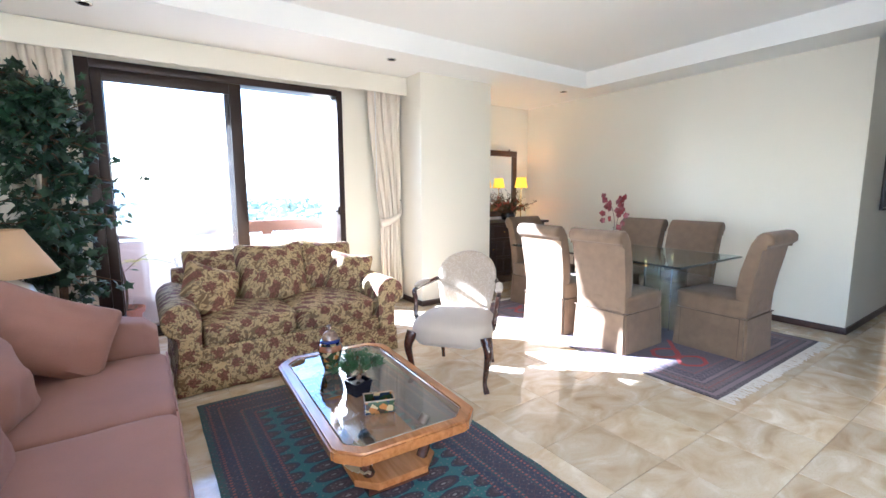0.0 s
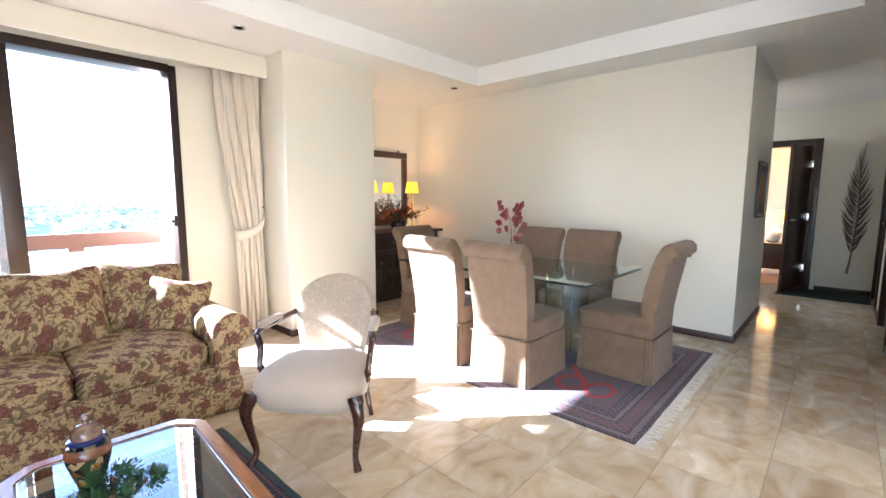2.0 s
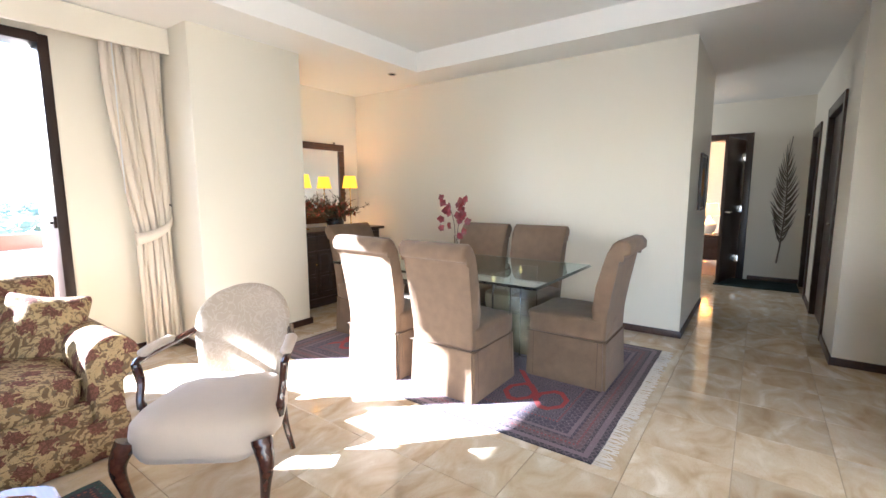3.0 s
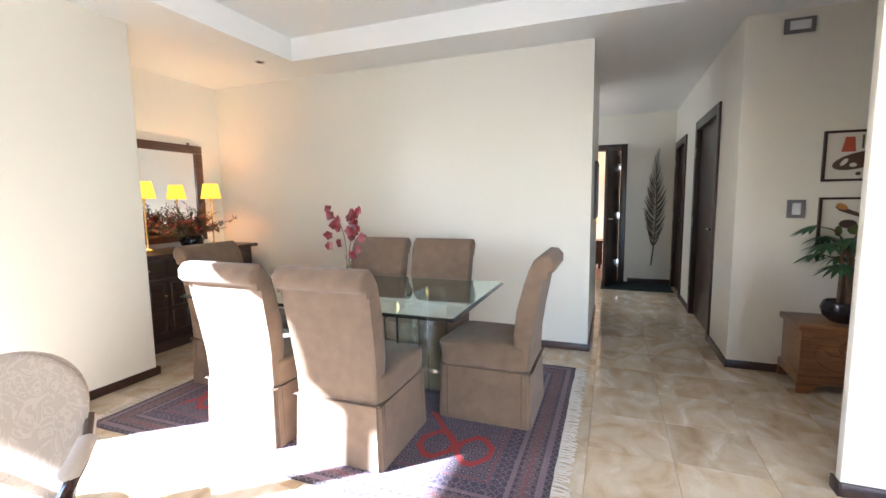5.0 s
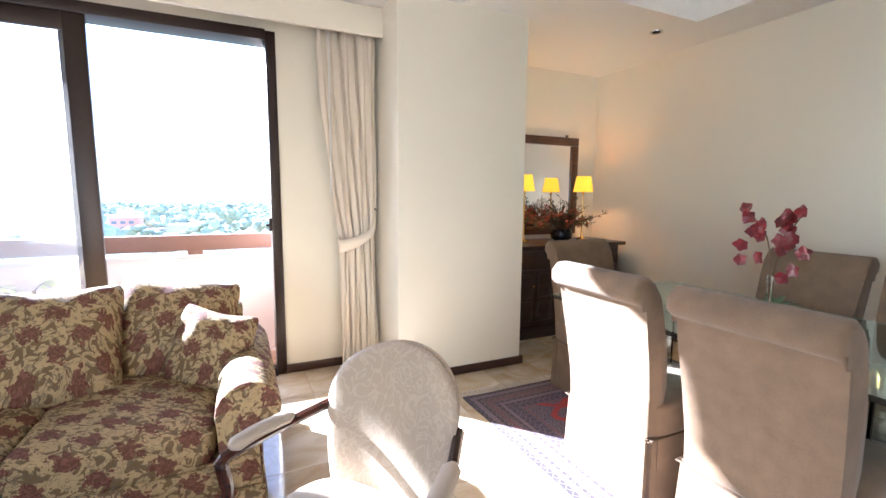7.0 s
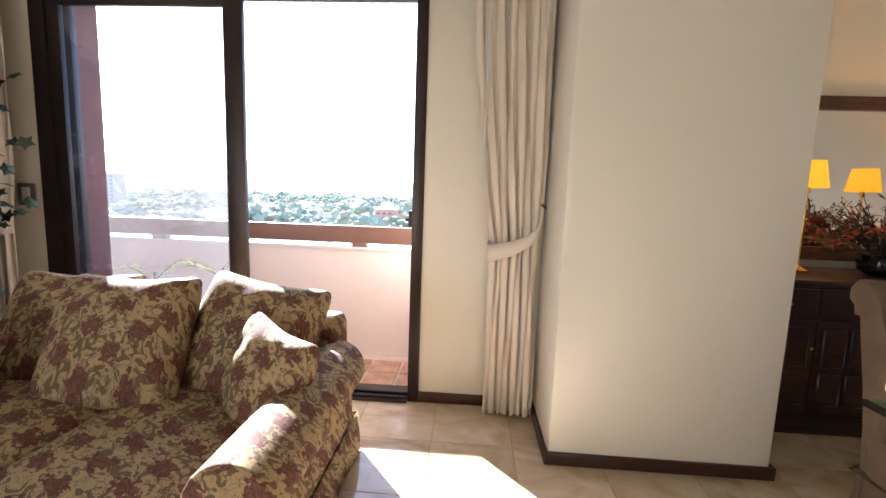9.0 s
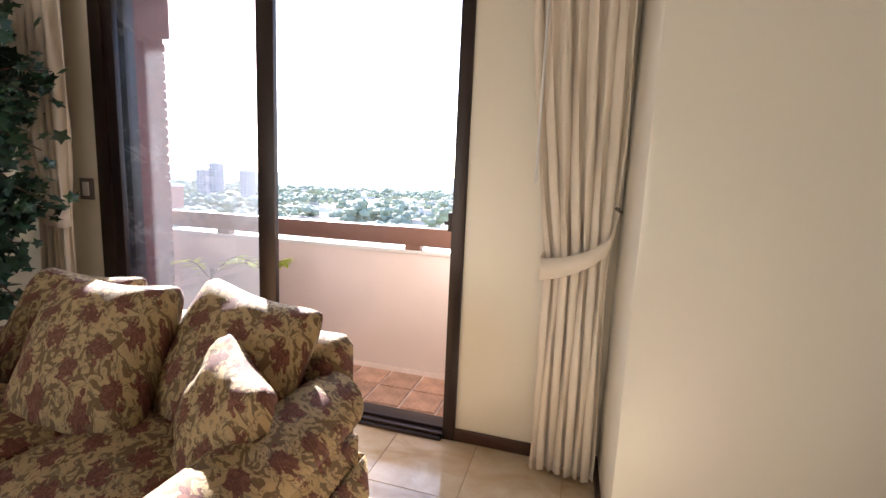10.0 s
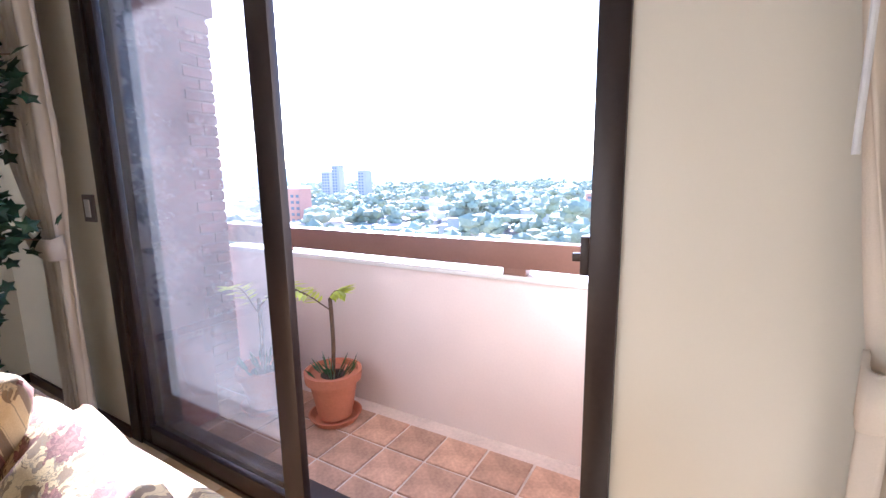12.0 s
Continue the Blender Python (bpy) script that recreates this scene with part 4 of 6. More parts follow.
def chest():
    t = thing("chest", pose(6.02, 0.05, 0), "carved brown wooden blanket chest with bracket feet against the entrance wall", "chest")
    boxes("lid", OAKDARK, [(-0.03, 0.36, -0.02, 0.92, 0.43, 0.47)], t, "", 0.008)
    boxes("body", OAKDARK, [(0.0, 0.34, 0, 0.9, 0.1, 0.43)], t, "", 0.006)
    boxes("plinth", OAKDARK, [(-0.025, 0.35, -0.015, 0.915, 0.07, 0.13)], t, "", 0.006)
    for y0, y1 in ((-0.015, 0.14), (0.76, 0.915)):
        lo, hi = (y0, y1) if y0 < 0.4 else (y1, y0)
        for x0, x1 in ((-0.025, 0.0), (0.32, 0.345)):
            bm = bmesh.new()
            slab(bm, [(lo, 0), (lo + (hi - lo) * 0.45, 0), (lo + (hi - lo) * 0.6, 0.04), (hi, 0.07), (lo, 0.07)], x0, x1, 0.003, 1, "x")
            part("foot", bm, OAKDARK, t)
    for cy in (0.23, 0.67):
        bm = bmesh.new()
        ring = [(cy + 0.15 * math.cos(a), 0.27 + 0.11 * math.sin(a)) for a in [2 * math.pi * i / 24 for i in range(24)]]
        tube(bm, [(-0.002, p[0], p[1]) for p in ring + ring[:1]], 0.008, 6)
        for k in range(6):
            a = k * math.pi / 3
            petal = bmesh.new()
            tube(petal, curve_points([(-0.001, cy, 0.27), (-0.004, cy + 0.06 * math.cos(a), 0.27 + 0.05 * math.sin(a)), (-0.001, cy + 0.12 * math.cos(a + 0.5), 0.27 + 0.09 * math.sin(a + 0.5))], 4), [0.006, 0.008, 0.01, 0.012, 0.012, 0.01, 0.008, 0.006, 0.004][:9], 6)
            part("carved_petal", petal, OAKDARK, t)
        part("carved_ring", bm, OAKDARK, t, "round carved rosette border")
    for d in ((-0.004, 0.0, 0.03, 0.06, 0.14, 0.42), (-0.004, 0.0, 0.42, 0.48, 0.14, 0.42), (-0.004, 0.0, 0.84, 0.87, 0.14, 0.42)):
        boxes("stile", OAKDARK, [d], t, "", 0.001)


chest()


def lady_palm():
    rnd = random.Random(8)
    t = thing("potted_plant", pose(6.17, 0.68, 0.47), "lady palm with fan leaves in a black pot on the chest", "potted plant")
    bm = bmesh.new()
    lathe(bm, [(0.07, 0), (0.11, 0.04), (0.125, 0.09), (0.11, 0.135), (0.1, 0.14), (0.095, 0.12)], 26)
    part("pot", bm, BLACKC, t, "glossy black round pot")
    bm = bmesh.new()
    lathe(bm, [(0.1, 0.122), (0.004, 0.126)], 16)
    part("soil", bm, SOIL, t)
    bm, lf = bmesh.new(), bmesh.new()
    for k in range(13):
        a = k * 2.4
        z = 0.24 + 0.028 * k
        base = Vector((0.03 * math.cos(a * 1.7), 0.03 * math.sin(a * 1.7), 0.12))
        up = base + Vector((0.01 * math.cos(a), 0.01 * math.sin(a), z * 0.8))
        reach = 0.1 + 0.08 * rnd.random()
        hub = up + Vector((math.cos(a) * reach, math.sin(a) * reach, 0.06 + 0.06 * rnd.random()))
        if hub.x > 0.13:
            hub.x = 0.13
        tube(bm, curve_points([base, up, hub], 4), [0.011, 0.011, 0.01, 0.01, 0.009, 0.006, 0.005, 0.004, 0.003], 6)
        dirn = Vector((math.cos(a), math.sin(a), -0.25)).normalized()
        side = dirn.cross(Vector((0, 0, 1))).normalized()
        for j in range(9):
            q = (j - 4) * 0.33
            out = (dirn * math.cos(q) + side * math.sin(q)).normalized()
            tip = hub + out * rnd.uniform(0.13, 0.17) - Vector((0, 0, 0.02))
            tip.x = min(tip.x, 0.19)
            leaf_blade(lf, hub, tip, 0.036, (0, 0, 1), 4, 0.03, 0.9)
    part("stem", bm, BARK, t)
    part("leaves", lf, PALM, t, "dark green split fan leaves")


lady_palm()

# bedroom seen through the open door
t = thing("nightstand", pose(11.2, 2.3, 0.004), "dark wooden bedside table beyond the bedroom door", "nightstand")
boxes("body", BUFWOOD, [(0, 0.45, 0, 0.5, 0.08, 0.5)], t, "", 0.005)
boxes("top", BUFWOOD, [(-0.02, 0.47, -0.02, 0.52, 0.5, 0.53)], t, "", 0.004)
boxes("drawer", BUFWOOD, [(-0.012, 0.0, 0.03, 0.47, 0.28, 0.47)], t, "", 0.003)
for x in (0.03, 0.38):
    for y in (0.03, 0.43):
        boxes("leg", BUFWOOD, [(x, x + 0.04, y, y + 0.04, 0, 0.08)], t)


def table_lamp(m, body, shade, label, body_mat, shade_mat, body_label, shade_label, power=0.0, group=""):
    t = thing("table_lamp", m, label, "lamp", group)
    bm = bmesh.new()
    lathe(bm, body, 28)
    part("base", bm, body_mat, t, body_label)
    r0, r1, z0, z1 = shade
    bm = bmesh.new()
    lathe(bm, [(r0, z0), (r1, z1)], 32)
    top = [f for f in bm.faces if len(f.verts) > 4]
    bmesh.ops.delete(bm, geom=top, context="FACES_ONLY")
    sh = part("shade", bm, shade_mat, t, shade_label)
    sol = sh.modifiers.new("thickness", "SOLIDIFY")
    sol.thickness = 0.003
    bm = bmesh.new()
    tube(bm, [(0, 0, z0 - 0.03), (0, 0, z0 + 0.05)], 0.012, 8)
    part("socket", bm, BRASS, t)
    if power:
        bulb = new("bulb", bpy.data.lights.new("bulb", "POINT"))
        bulb.data.energy, bulb.data.color, bulb.data.shadow_soft_size = power, (1, 0.62, 0.28), 0.04
        bulb.parent = t
        bulb.matrix_basis = pose(0, 0, z0 * 0.45 + z1 * 0.55)
    return t


table_lamp(pose(11.42, 2.55, 0.534), [(0.06, 0), (0.07, 0.01), (0.09, 0.05), (0.115, 0.13), (0.1, 0.2), (0.045, 0.26), (0.025, 0.3), (0.01, 0.36)], (0.17, 0.12, 0.34, 0.56),
           "lit bedside lamp with a round pale base and a yellow shade", CERAMIC, SHADE_BED, "round pale ceramic base", "glowing yellow cloth shade", 6)


# ---- dining area ----
def dining_chair():
    t = thing("dining_chair", pose(0, 0, 0), "brown chenille dining chair with a scrolled back and long skirt", "chair", "chairs round the glass table")
    # skirt with an inverted pleat at each corner
    bm = bmesh.new()
    box(bm, -0.016, 0.525, -0.246, 0.246, 0.01, 0.335)
    bmesh.ops.bevel(bm, geom=[e for e in bm.edges if abs(e.verts[0].co.z - e.verts[1].co.z) > 0.1], offset=0.018, segments=2, affect="EDGES")
    for v in bm.verts:
        if v.co.z < 0.1:
            v.co.x += 0.012 if v.co.x > 0.3 else -0.012
            v.co.y *= 1.05
    part("skirt", bm, CHENILLE, t, "floor-length pleated brown skirt")
    for sx in (-0.0125, 0.5):
        for sy in (-1, 1):
            bm = bmesh.new()
            x = sx + (0.045 if sx < 0.2 else -0.02)
            tube(bm, [(x, sy * 0.247, 0.33), (x - 0.003, sy * 0.256, 0.02)], 0.0025, 5)
            part("pleat", bm, SEAM, t, "dark pleat line")
    bm = bmesh.new()
    puff(bm, 0.55, 0.5, 0.16, n=10, power=0.22, crown=0.02, centre=(0.265, 0, 0.405))
    part("seat", bm, CHENILLE, t, "padded brown seat")
    bm = bmesh.new()
    z = 0.335
    ring = [(0.535, -0.245, z), (0.535, 0.245, z), (-0.02, 0.25, z), (-0.02, -0.25, z), (0.535, -0.245, z)]
    tube(bm, ring, 0.003, 6)
    part("piping", bm, SEAM, t, "dark piping")
    bm = bmesh.new()
    tube(bm, [(-0.024, -0.235, 0.34), (-0.024, 0.235, 0.34)], 0.0045, 6)
    part("seam", bm, SEAM, t, "dark seam over the skirt")
    # back: leans away and ends in a scroll
    front = [(0.075, 0.4), (0.08, 0.55), (0.06, 0.7), (0.025, 0.84), (-0.005, 0.93), (-0.03, 0.985), (-0.065, 1.012), (-0.11, 1.008), (-0.142, 0.975), (-0.142, 0.93), (-0.115, 0.905), (-0.085, 0.9)]
    rear = [(-0.078, 0.88), (-0.06, 0.78), (-0.035, 0.65), (-0.015, 0.5), (-0.01, 0.34), (0.06, 0.34)]
    bm = bmesh.new()
    slab(bm, front + rear, -0.235, 0.235, 0.022, 3)
    for v in bm.verts:
        v.co.y *= 1 + 0.14 * max(0, v.co.z - 0.5)
        v.co.x += 0.004 * noise.noise(v.co * 9)
    part("backrest", bm, CHENILLE, t, "tall padded back with a rolled top", angle=60)
    bm = bmesh.new()
    tube(bm, [(-0.082, -0.245, 0.9), (-0.084, 0.245, 0.9)], 0.003, 5)
    part("seam", bm, SEAM, t, "dark seam")
    return t


chair = dining_chair()
chair.matrix_basis = pose(4.275, 4.03, 0)
for m in (pose(4.275, 3.41, 0), pose(5.75, 3.42, 0, 0, 0, 180), pose(5.75, 3.99, 0, 0, 0, 180), pose(5.14, 2.575, 0, 0, 0, 90), pose(5.0, 4.98, 0, 0, 0, -90)):
    copy_thing(chair, m)


def dining_table():
    t = thing("dining_table", pose(4.95, 3.75, 0.008), "clear glass dining table with upright glass legs and brass pins", "table")
    bm = bmesh.new()
    box(bm, -0.52, 0.52, -0.91, 0.91, 0.727, 0.742)
    top = [e for e in bm.edges if all(v.co.z > 0.74 for v in e.verts)]
    bmesh.ops.bevel(bm, geom=top, offset=0.014, segments=1, affect="EDGES")
    ob = part("tabletop", bm, GLASS, t, "thick bevelled glass top", False)
    for y in (-0.45, 0.45):
        for d in ((-0.22, 0.22, y - 0.007, y + 0.007, 0, 0.726), (-0.23, -0.216, y - 0.14, y - 0.008, 0, 0.726), (0.216, 0.23, y - 0.14, y - 0.008, 0, 0.726)):
            boxes("glass_panel", CLEAR, [d], t, "upright clear glass panel", 0.001, 1)
        for x in (-0.215, 0.215):
            bm = bmesh.new()
            lathe(bm, [(0.015, 0.66), (0.022, 0.665), (0.022, 0.7), (0.015, 0.726)], 16, (x, y, 0))
            part("brass_pin", bm, BRASS, t)


dining_table()


def orchid():
    rnd = random.Random(2)
    t = thing("orchid", pose(4.98, 3.78, 0.751), "silk orchid with deep red blossoms on the glass table", "flower arrangement")
    bm = bmesh.new()
    lathe(bm, [(0.05, 0), (0.08, 0.02), (0.09, 0.07), (0.095, 0.075), (0.085, 0.075)], 24)
    part("bowl", bm, BLACKC, t, "low dark bowl")
    for x, y, h in ((-0.04, -0.02, 0.2), (0.035, 0.02, 0.17)):
        bm = bmesh.new()
        lathe(bm, [(0.02, 0.06), (0.026, 0.08), (0.012, 0.13), (0.012, h), (0.016, h + 0.02)], 14, (x, y, 0))
        part("glass_bottle", bm, CLEAR, t, "clear glass bud bottle")
    bm = bmesh.new()
    for k in range(14):
        a = k * 2.4
        leaf_blade(bm, (0.02 * math.cos(a), 0.02 * math.sin(a), 0.07), (0.13 * math.cos(a), 0.13 * math.sin(a), 0.09 + 0.04 * rnd.random()), 0.045, (0, 0, 1), 4, 0.02)
    part("leaves", bm, PALM, t, "broad green leaves")
    bm = bmesh.new()
    sprays = [curve_points([(-0.04, -0.02, 0.1), (-0.04, -0.01, 0.3), (-0.06, 0.02, 0.43), (-0.06, 0.1, 0.5)], 6), curve_points([(0.03, 0.02, 0.1), (0.03, 0, 0.28), (0.02, -0.05, 0.42), (0.0, -0.1, 0.5)], 6)]
    for s in sprays:
        tube(bm, s, 0.003, 6)
    part("stem", bm, BARK, t)
    spots = [sprays[0][k] + Vector((0, rnd.uniform(-0.05, 0.05), rnd.uniform(-0.02, 0.02))) for k in (9, 11, 13, 15, 17, 18)]
    spots += [sprays[1][k] + Vector((0, rnd.uniform(-0.05, 0.05), rnd.uniform(-0.02, 0.02))) for k in (8, 10, 11, 12, 13, 14, 15, 16, 17, 18)]
    spots += [Vector((-0.02, y, z)) for y, z in ((-0.13, 0.33), (-0.1, 0.26), (-0.05, 0.22), (0.13, 0.35), (0.12, 0.27), (0.04, 0.3), (-0.03, 0.38))]
    for p in spots:
        bm = bmesh.new()
        n = Vector((-1, rnd.uniform(-0.8, 0.4), rnd.uniform(-0.2, 0.3))).normalized()
        a = n.cross(Vector((0, 0, 1))).normalized()
        c = a.cross(n)
        c0 = Vector(p) + n * 0.012
        for k in range(5):
            q = k * 2 * math.pi / 5 + rnd.uniform(-0.2, 0.2)
            leaf_blade(bm, c0, c0 + (a * math.cos(q) + c * math.sin(q)) * rnd.uniform(0.026, 0.038) + n * rnd.uniform(-0.004, 0.014), 0.036, n, 5, 0, 0.75)
        part("blossom", bm, RED, t)


orchid()


def buffet():
    W = 1.42
    t = thing("buffet", pose(4.87, 5.86, 0), "dark wooden buffet with panelled doors standing against the dining wall", "sideboard")
    boxes("top", BUFWOOD, [(-0.03, W + 0.03, -0.03, 0.52, 0.84, 0.875)], t, "", 0.008)
    boxes("body", BUFWOOD, [(0.02, W - 0.02, 0.02, 0.51, 0.1, 0.84)], t, "", 0.004)
    boxes("plinth", BUFWOOD, [(0, W, 0, 0.515, 0, 0.1)], t, "", 0.008)
    for i in range(4):
        x0 = 0.035 + i * (W - 0.07) / 4
        x1 = x0 + (W - 0.07) / 4 - 0.008
        dr = boxes("drawer", BUFWOOD, [(x0, x1, 0.0, 0.02, 0.66, 0.82)], t, "", 0.006)
        d = boxes("door", BUFWOOD, [(x0, x1, 0.0, 0.02, 0.13, 0.65)], t, "", 0.005)
        for z0, z1 in ((0.17, 0.36), (0.39, 0.61)):
            for a, b2 in ((x0 + 0.03, (x0 + x1) / 2 - 0.01), ((x0 + x1) / 2 + 0.01, x1 - 0.03)):
                boxes("raised_panel", BUFWOOD, [(a, b2, -0.012, 0.001, z0, z1)], d, "", 0.009, 1)
        for parent, z in ((dr, 0.74), (d, 0.5)):
            bm = bmesh.new()
            lathe(bm, [(0.004, 0), (0.006, 0.012), (0.012, 0.018), (0.01, 0.026), (0.002, 0.028)], 10)
            k = part("knob", bm, BRASS, parent, "small brass knob")
            k.matrix_basis = pose(x1 - 0.03 if z < 0.6 else (x0 + x1) / 2, -0.001, z, 90, 0, 0)


buffet()
t = thing("mirror", pose(4.95, 6.395, 0.92), "rectangular wall mirror in a dark wooden frame above the buffet", "mirror")
W, H, F = 1.18, 1.012, 0.085
boxes("mirror_frame", wood("mirror_frame_wood", (0.03, 0.012, 0.007), (0.09, 0.04, 0.02), 0.35), [(0, W, -0.04, 0, 0, F), (0, W, -0.04, 0, H - F, H), (0, F, -0.04, 0, F, H - F), (W - F, W, -0.04, 0, F, H - F)], t, "", 0.008)
boxes("mirror_glass", MIRROR, [(F, W - F, -0.02, -0.002, F, H - F)], t, "clear silvered glass")
boxes("nail", IRON, [(W - 0.16, W - 0.14, -0.03, -0.01, H, H + 0.025)], t)
LB = [(0.055, 0), (0.057, 0.008), (0.03, 0.018), (0.012, 0.03), (0.008, 0.06), (0.009, 0.2), (0.007, 0.4), (0.006, 0.5)]
for x, y in ((5.3, 6.15), (6.0, 6.12)):
    table_lamp(pose(x, y, 0.876), LB, (0.098, 0.07, 0.49, 0.645), "slim brass lamp with a lit yellow shade on the buffet", BRASS, SHADE, "slender brass stem", "glowing yellow shade", 0.75, "buffet lamps")


def dried_flowers():
    rnd = random.Random(21)
    t = thing("flower_arrangement", pose(5.72, 6.1, 0.876), "bushy dried rust flowers and dark twigs in a dark bowl", "flower arrangement")
    bm = bmesh.new()
    lathe(bm, [(0.06, 0), (0.1, 0.03), (0.11, 0.08), (0.09, 0.12), (0.085, 0.12)], 24)
    part("bowl", bm, BLACKC, t, "round dark glass bowl")
    tw, lf = bmesh.new(), bmesh.new()
    for k in range(130):
        a, el = rnd.uniform(0, 6.28), rnd.uniform(0.05, 1.25)
        ln = rnd.uniform(0.2, 0.4) * (1.3 if el < 0.4 else 1)
        d = Vector((math.cos(a) * math.cos(el) * 1.1, math.sin(a) * math.cos(el) * 0.7, math.sin(el)))
        tip = Vector((0, 0, 0.1)) + d * ln
        tube(tw, [(0, 0, 0.08), Vector((0, 0, 0.1)) + d * ln * 0.5 + Vector((0, 0, 0.02)), tip], 0.0025, 4)
        for j in range(9):
            p = Vector((0, 0, 0.1)) + d * ln * rnd.uniform(0.35, 1)
            q = Vector((rnd.uniform(-1, 1), rnd.uniform(-1, 1), rnd.uniform(-0.6, 1))).normalized()
            leaf_blade(lf, p, p + q * rnd.uniform(0.025, 0.06), 0.016, (rnd.uniform(-1, 1), 0.4, 1), 2)
        if k % 3 == 0:
            fl = bmesh.new()
            for j in range(9):
                q = Vector((rnd.uniform(-1, 1), rnd.uniform(-1, 1), rnd.uniform(-1, 1))).normalized()
                c = Vector((0, 0, 0.1)) + d * ln * 0.75
                leaf_blade(fl, c, c + q * 0.035, 0.03, q.cross(Vector((0.3, 1, 0.2))), 2)
            part("bloom", fl, RUST, t, "rust-red dried bloom")
    part("twig", tw, BARK, t)
    part("leaves", lf, DRIED, t, "dark dried leaves")


dried_flowers()

# ---- rugs ----
PLUM, MAUVEWOOL = (0.03, 0.018, 0.04), (0.17, 0.11, 0.135)
m, nt, b, col, s = rug_mat("red_medallion_rug", 0.935, 1.335, [(0.0, (0.025, 0.016, 0.025)), (0.03, MAUVEWOOL), (0.062, (0.025, 0.016, 0.025)), (0.08, (0.1, 0.055, 0.06)), (0.15, PLUM), (0.165, MAUVEWOOL), (0.19, (0.04, 0.025, 0.05)), (0.27, PLUM)],
    (0.09, 0.06, 0.085), PLUM, (0.13, 0.09, 0.11), (18, 26, 22), (0.3, 0.24, 0.25), (0.115, 0.285), (0.24, 0.03, 0.03), (0.16, 0.115, 0.13))
# red octagon rings in linked pairs
au = math_node(nt, "ABSOLUTE", s.outputs[0])
v = math_node(nt, "MULTIPLY", math_node(nt, "FRACT", math_node(nt, "MULTIPLY_ADD", s.outputs[1], 1.1111, 1.1333)), 0.9)
u = math_node(nt, "ABSOLUTE", math_node(nt, "SUBTRACT", au, 0.42))
ringm = None
for centre in (0.1, 0.31):
    w = math_node(nt, "ABSOLUTE", math_node(nt, "SUBTRACT", v, centre))
    size = math_node(nt, "MAXIMUM", math_node(nt, "MAXIMUM", math_node(nt, "MULTIPLY", u, 0.72), w), math_node(nt, "MULTIPLY", math_node(nt, "ADD", math_node(nt, "MULTIPLY", u, 0.8), w), 0.72))
    one = math_node(nt, "LESS_THAN", math_node(nt, "ABSOLUTE", math_node(nt, "SUBTRACT", size, 0.088)), 0.016)
    ringm = math_node(nt, "MAXIMUM", ringm, one) if ringm else one
slant = math_node(nt, "SUBTRACT", math_node(nt, "SUBTRACT", v, 0.2), math_node(nt, "MULTIPLY", math_node(nt, "SUBTRACT", 0.42, au), 0.8))
link = math_node(nt, "MULTIPLY", math_node(nt, "LESS_THAN", math_node(nt, "ABSOLUTE", slant), 0.022), math_node(nt, "MULTIPLY", math_node(nt, "LESS_THAN", au, 0.42), math_node(nt, "GREATER_THAN", au, 0.1)))
ringm = math_node(nt, "MAXIMUM", ringm, link)
inside = math_node(nt, "LESS_THAN", math_node(nt, "ABSOLUTE", s.outputs[1]), 1.06)
nt.links.new(mix_node(nt, math_node(nt, "MULTIPLY", ringm, inside), col, (0.3, 0.012, 0.015)), b.inputs["Base Color"])
RUGR = m
NAVY, TEAL = (0.012, 0.018, 0.045), (0.018, 0.1, 0.105)
RUGB = rug_mat("blue_oval_rug", 0.65, 1.12, [(0.0, (0.014, 0.06, 0.06)), (0.03, NAVY), (0.095, (0.014, 0.035, 0.05)), (0.12, (0.022, 0.02, 0.04)), (0.2, (0.014, 0.045, 0.055)), (0.23, NAVY), (0.29, TEAL)],
    TEAL, (0.03, 0.014, 0.022), (0.01, 0.014, 0.035), (5.2, 11.5, 4), (0.2, 0.17, 0.16), (0.05, 0.105, 0.215, 0.28), (0.26, 0.07, 0.05), (0.06, 0.03, 0.04))[0]


def rug(x0, x1, y0, y1, material, label, fringe):
    t = thing("rug", pose((x0 + x1) / 2, (y0 + y1) / 2, 0.0), label, "rug")
    hx, hy = (x1 - x0) / 2, (y1 - y0) / 2
    bm = bmesh.new()
    n = 40
    grid = [[bm.verts.new((-hx + 2 * hx * i / n + 0.006 * noise.noise((0, j * 0.35, x0)), -hy + 2 * hy * j / n + 0.008 * noise.noise((i * 0.35, y0, 1)), 0.008 + 0.0015 * noise.noise((i * 0.4, j * 0.4, 3)))) for i in range(n + 1)] for j in range(n + 1)]
    for j in range(n):
        for i in range(n):
            bm.faces.new((grid[j][i], grid[j][i + 1], grid[j + 1][i + 1], grid[j + 1][i]))
    ext = bmesh.ops.extrude_face_region(bm, geom=bm.faces[:])
    for g in ext["geom"]:
        if isinstance(g, bmesh.types.BMVert):
            g.co.z = 0.001
    part("woven_field", bm, material, t)
    if fringe:
        rnd = random.Random(5)
        for yy, sgn in ((-hy, -1), (hy, 1)):
            bm = bmesh.new()
            for k in range(150):
                x = -hx + 2 * hx * (k + 0.5) / 150
                tube(bm, [(x, yy, 0.006), (x + rnd.uniform(-0.012, 0.012), yy + sgn * 0.04, 0.005), (x + rnd.uniform(-0.02, 0.02), yy + sgn * rnd.uniform(0.065, 0.09), 0.003)], 0.0028, 4)
            part("fringe", bm, FRINGE, t, "off-white knotted fringe")


rug(4.08, 5.95, 2.38, 5.05, RUGR, "purple-grey patterned rug with red octagons under the glass table", True)
rug(1.35, 2.65, 1.94, 4.18, RUGB, "teal and navy patterned rug with oval motifs under the coffee table", False)


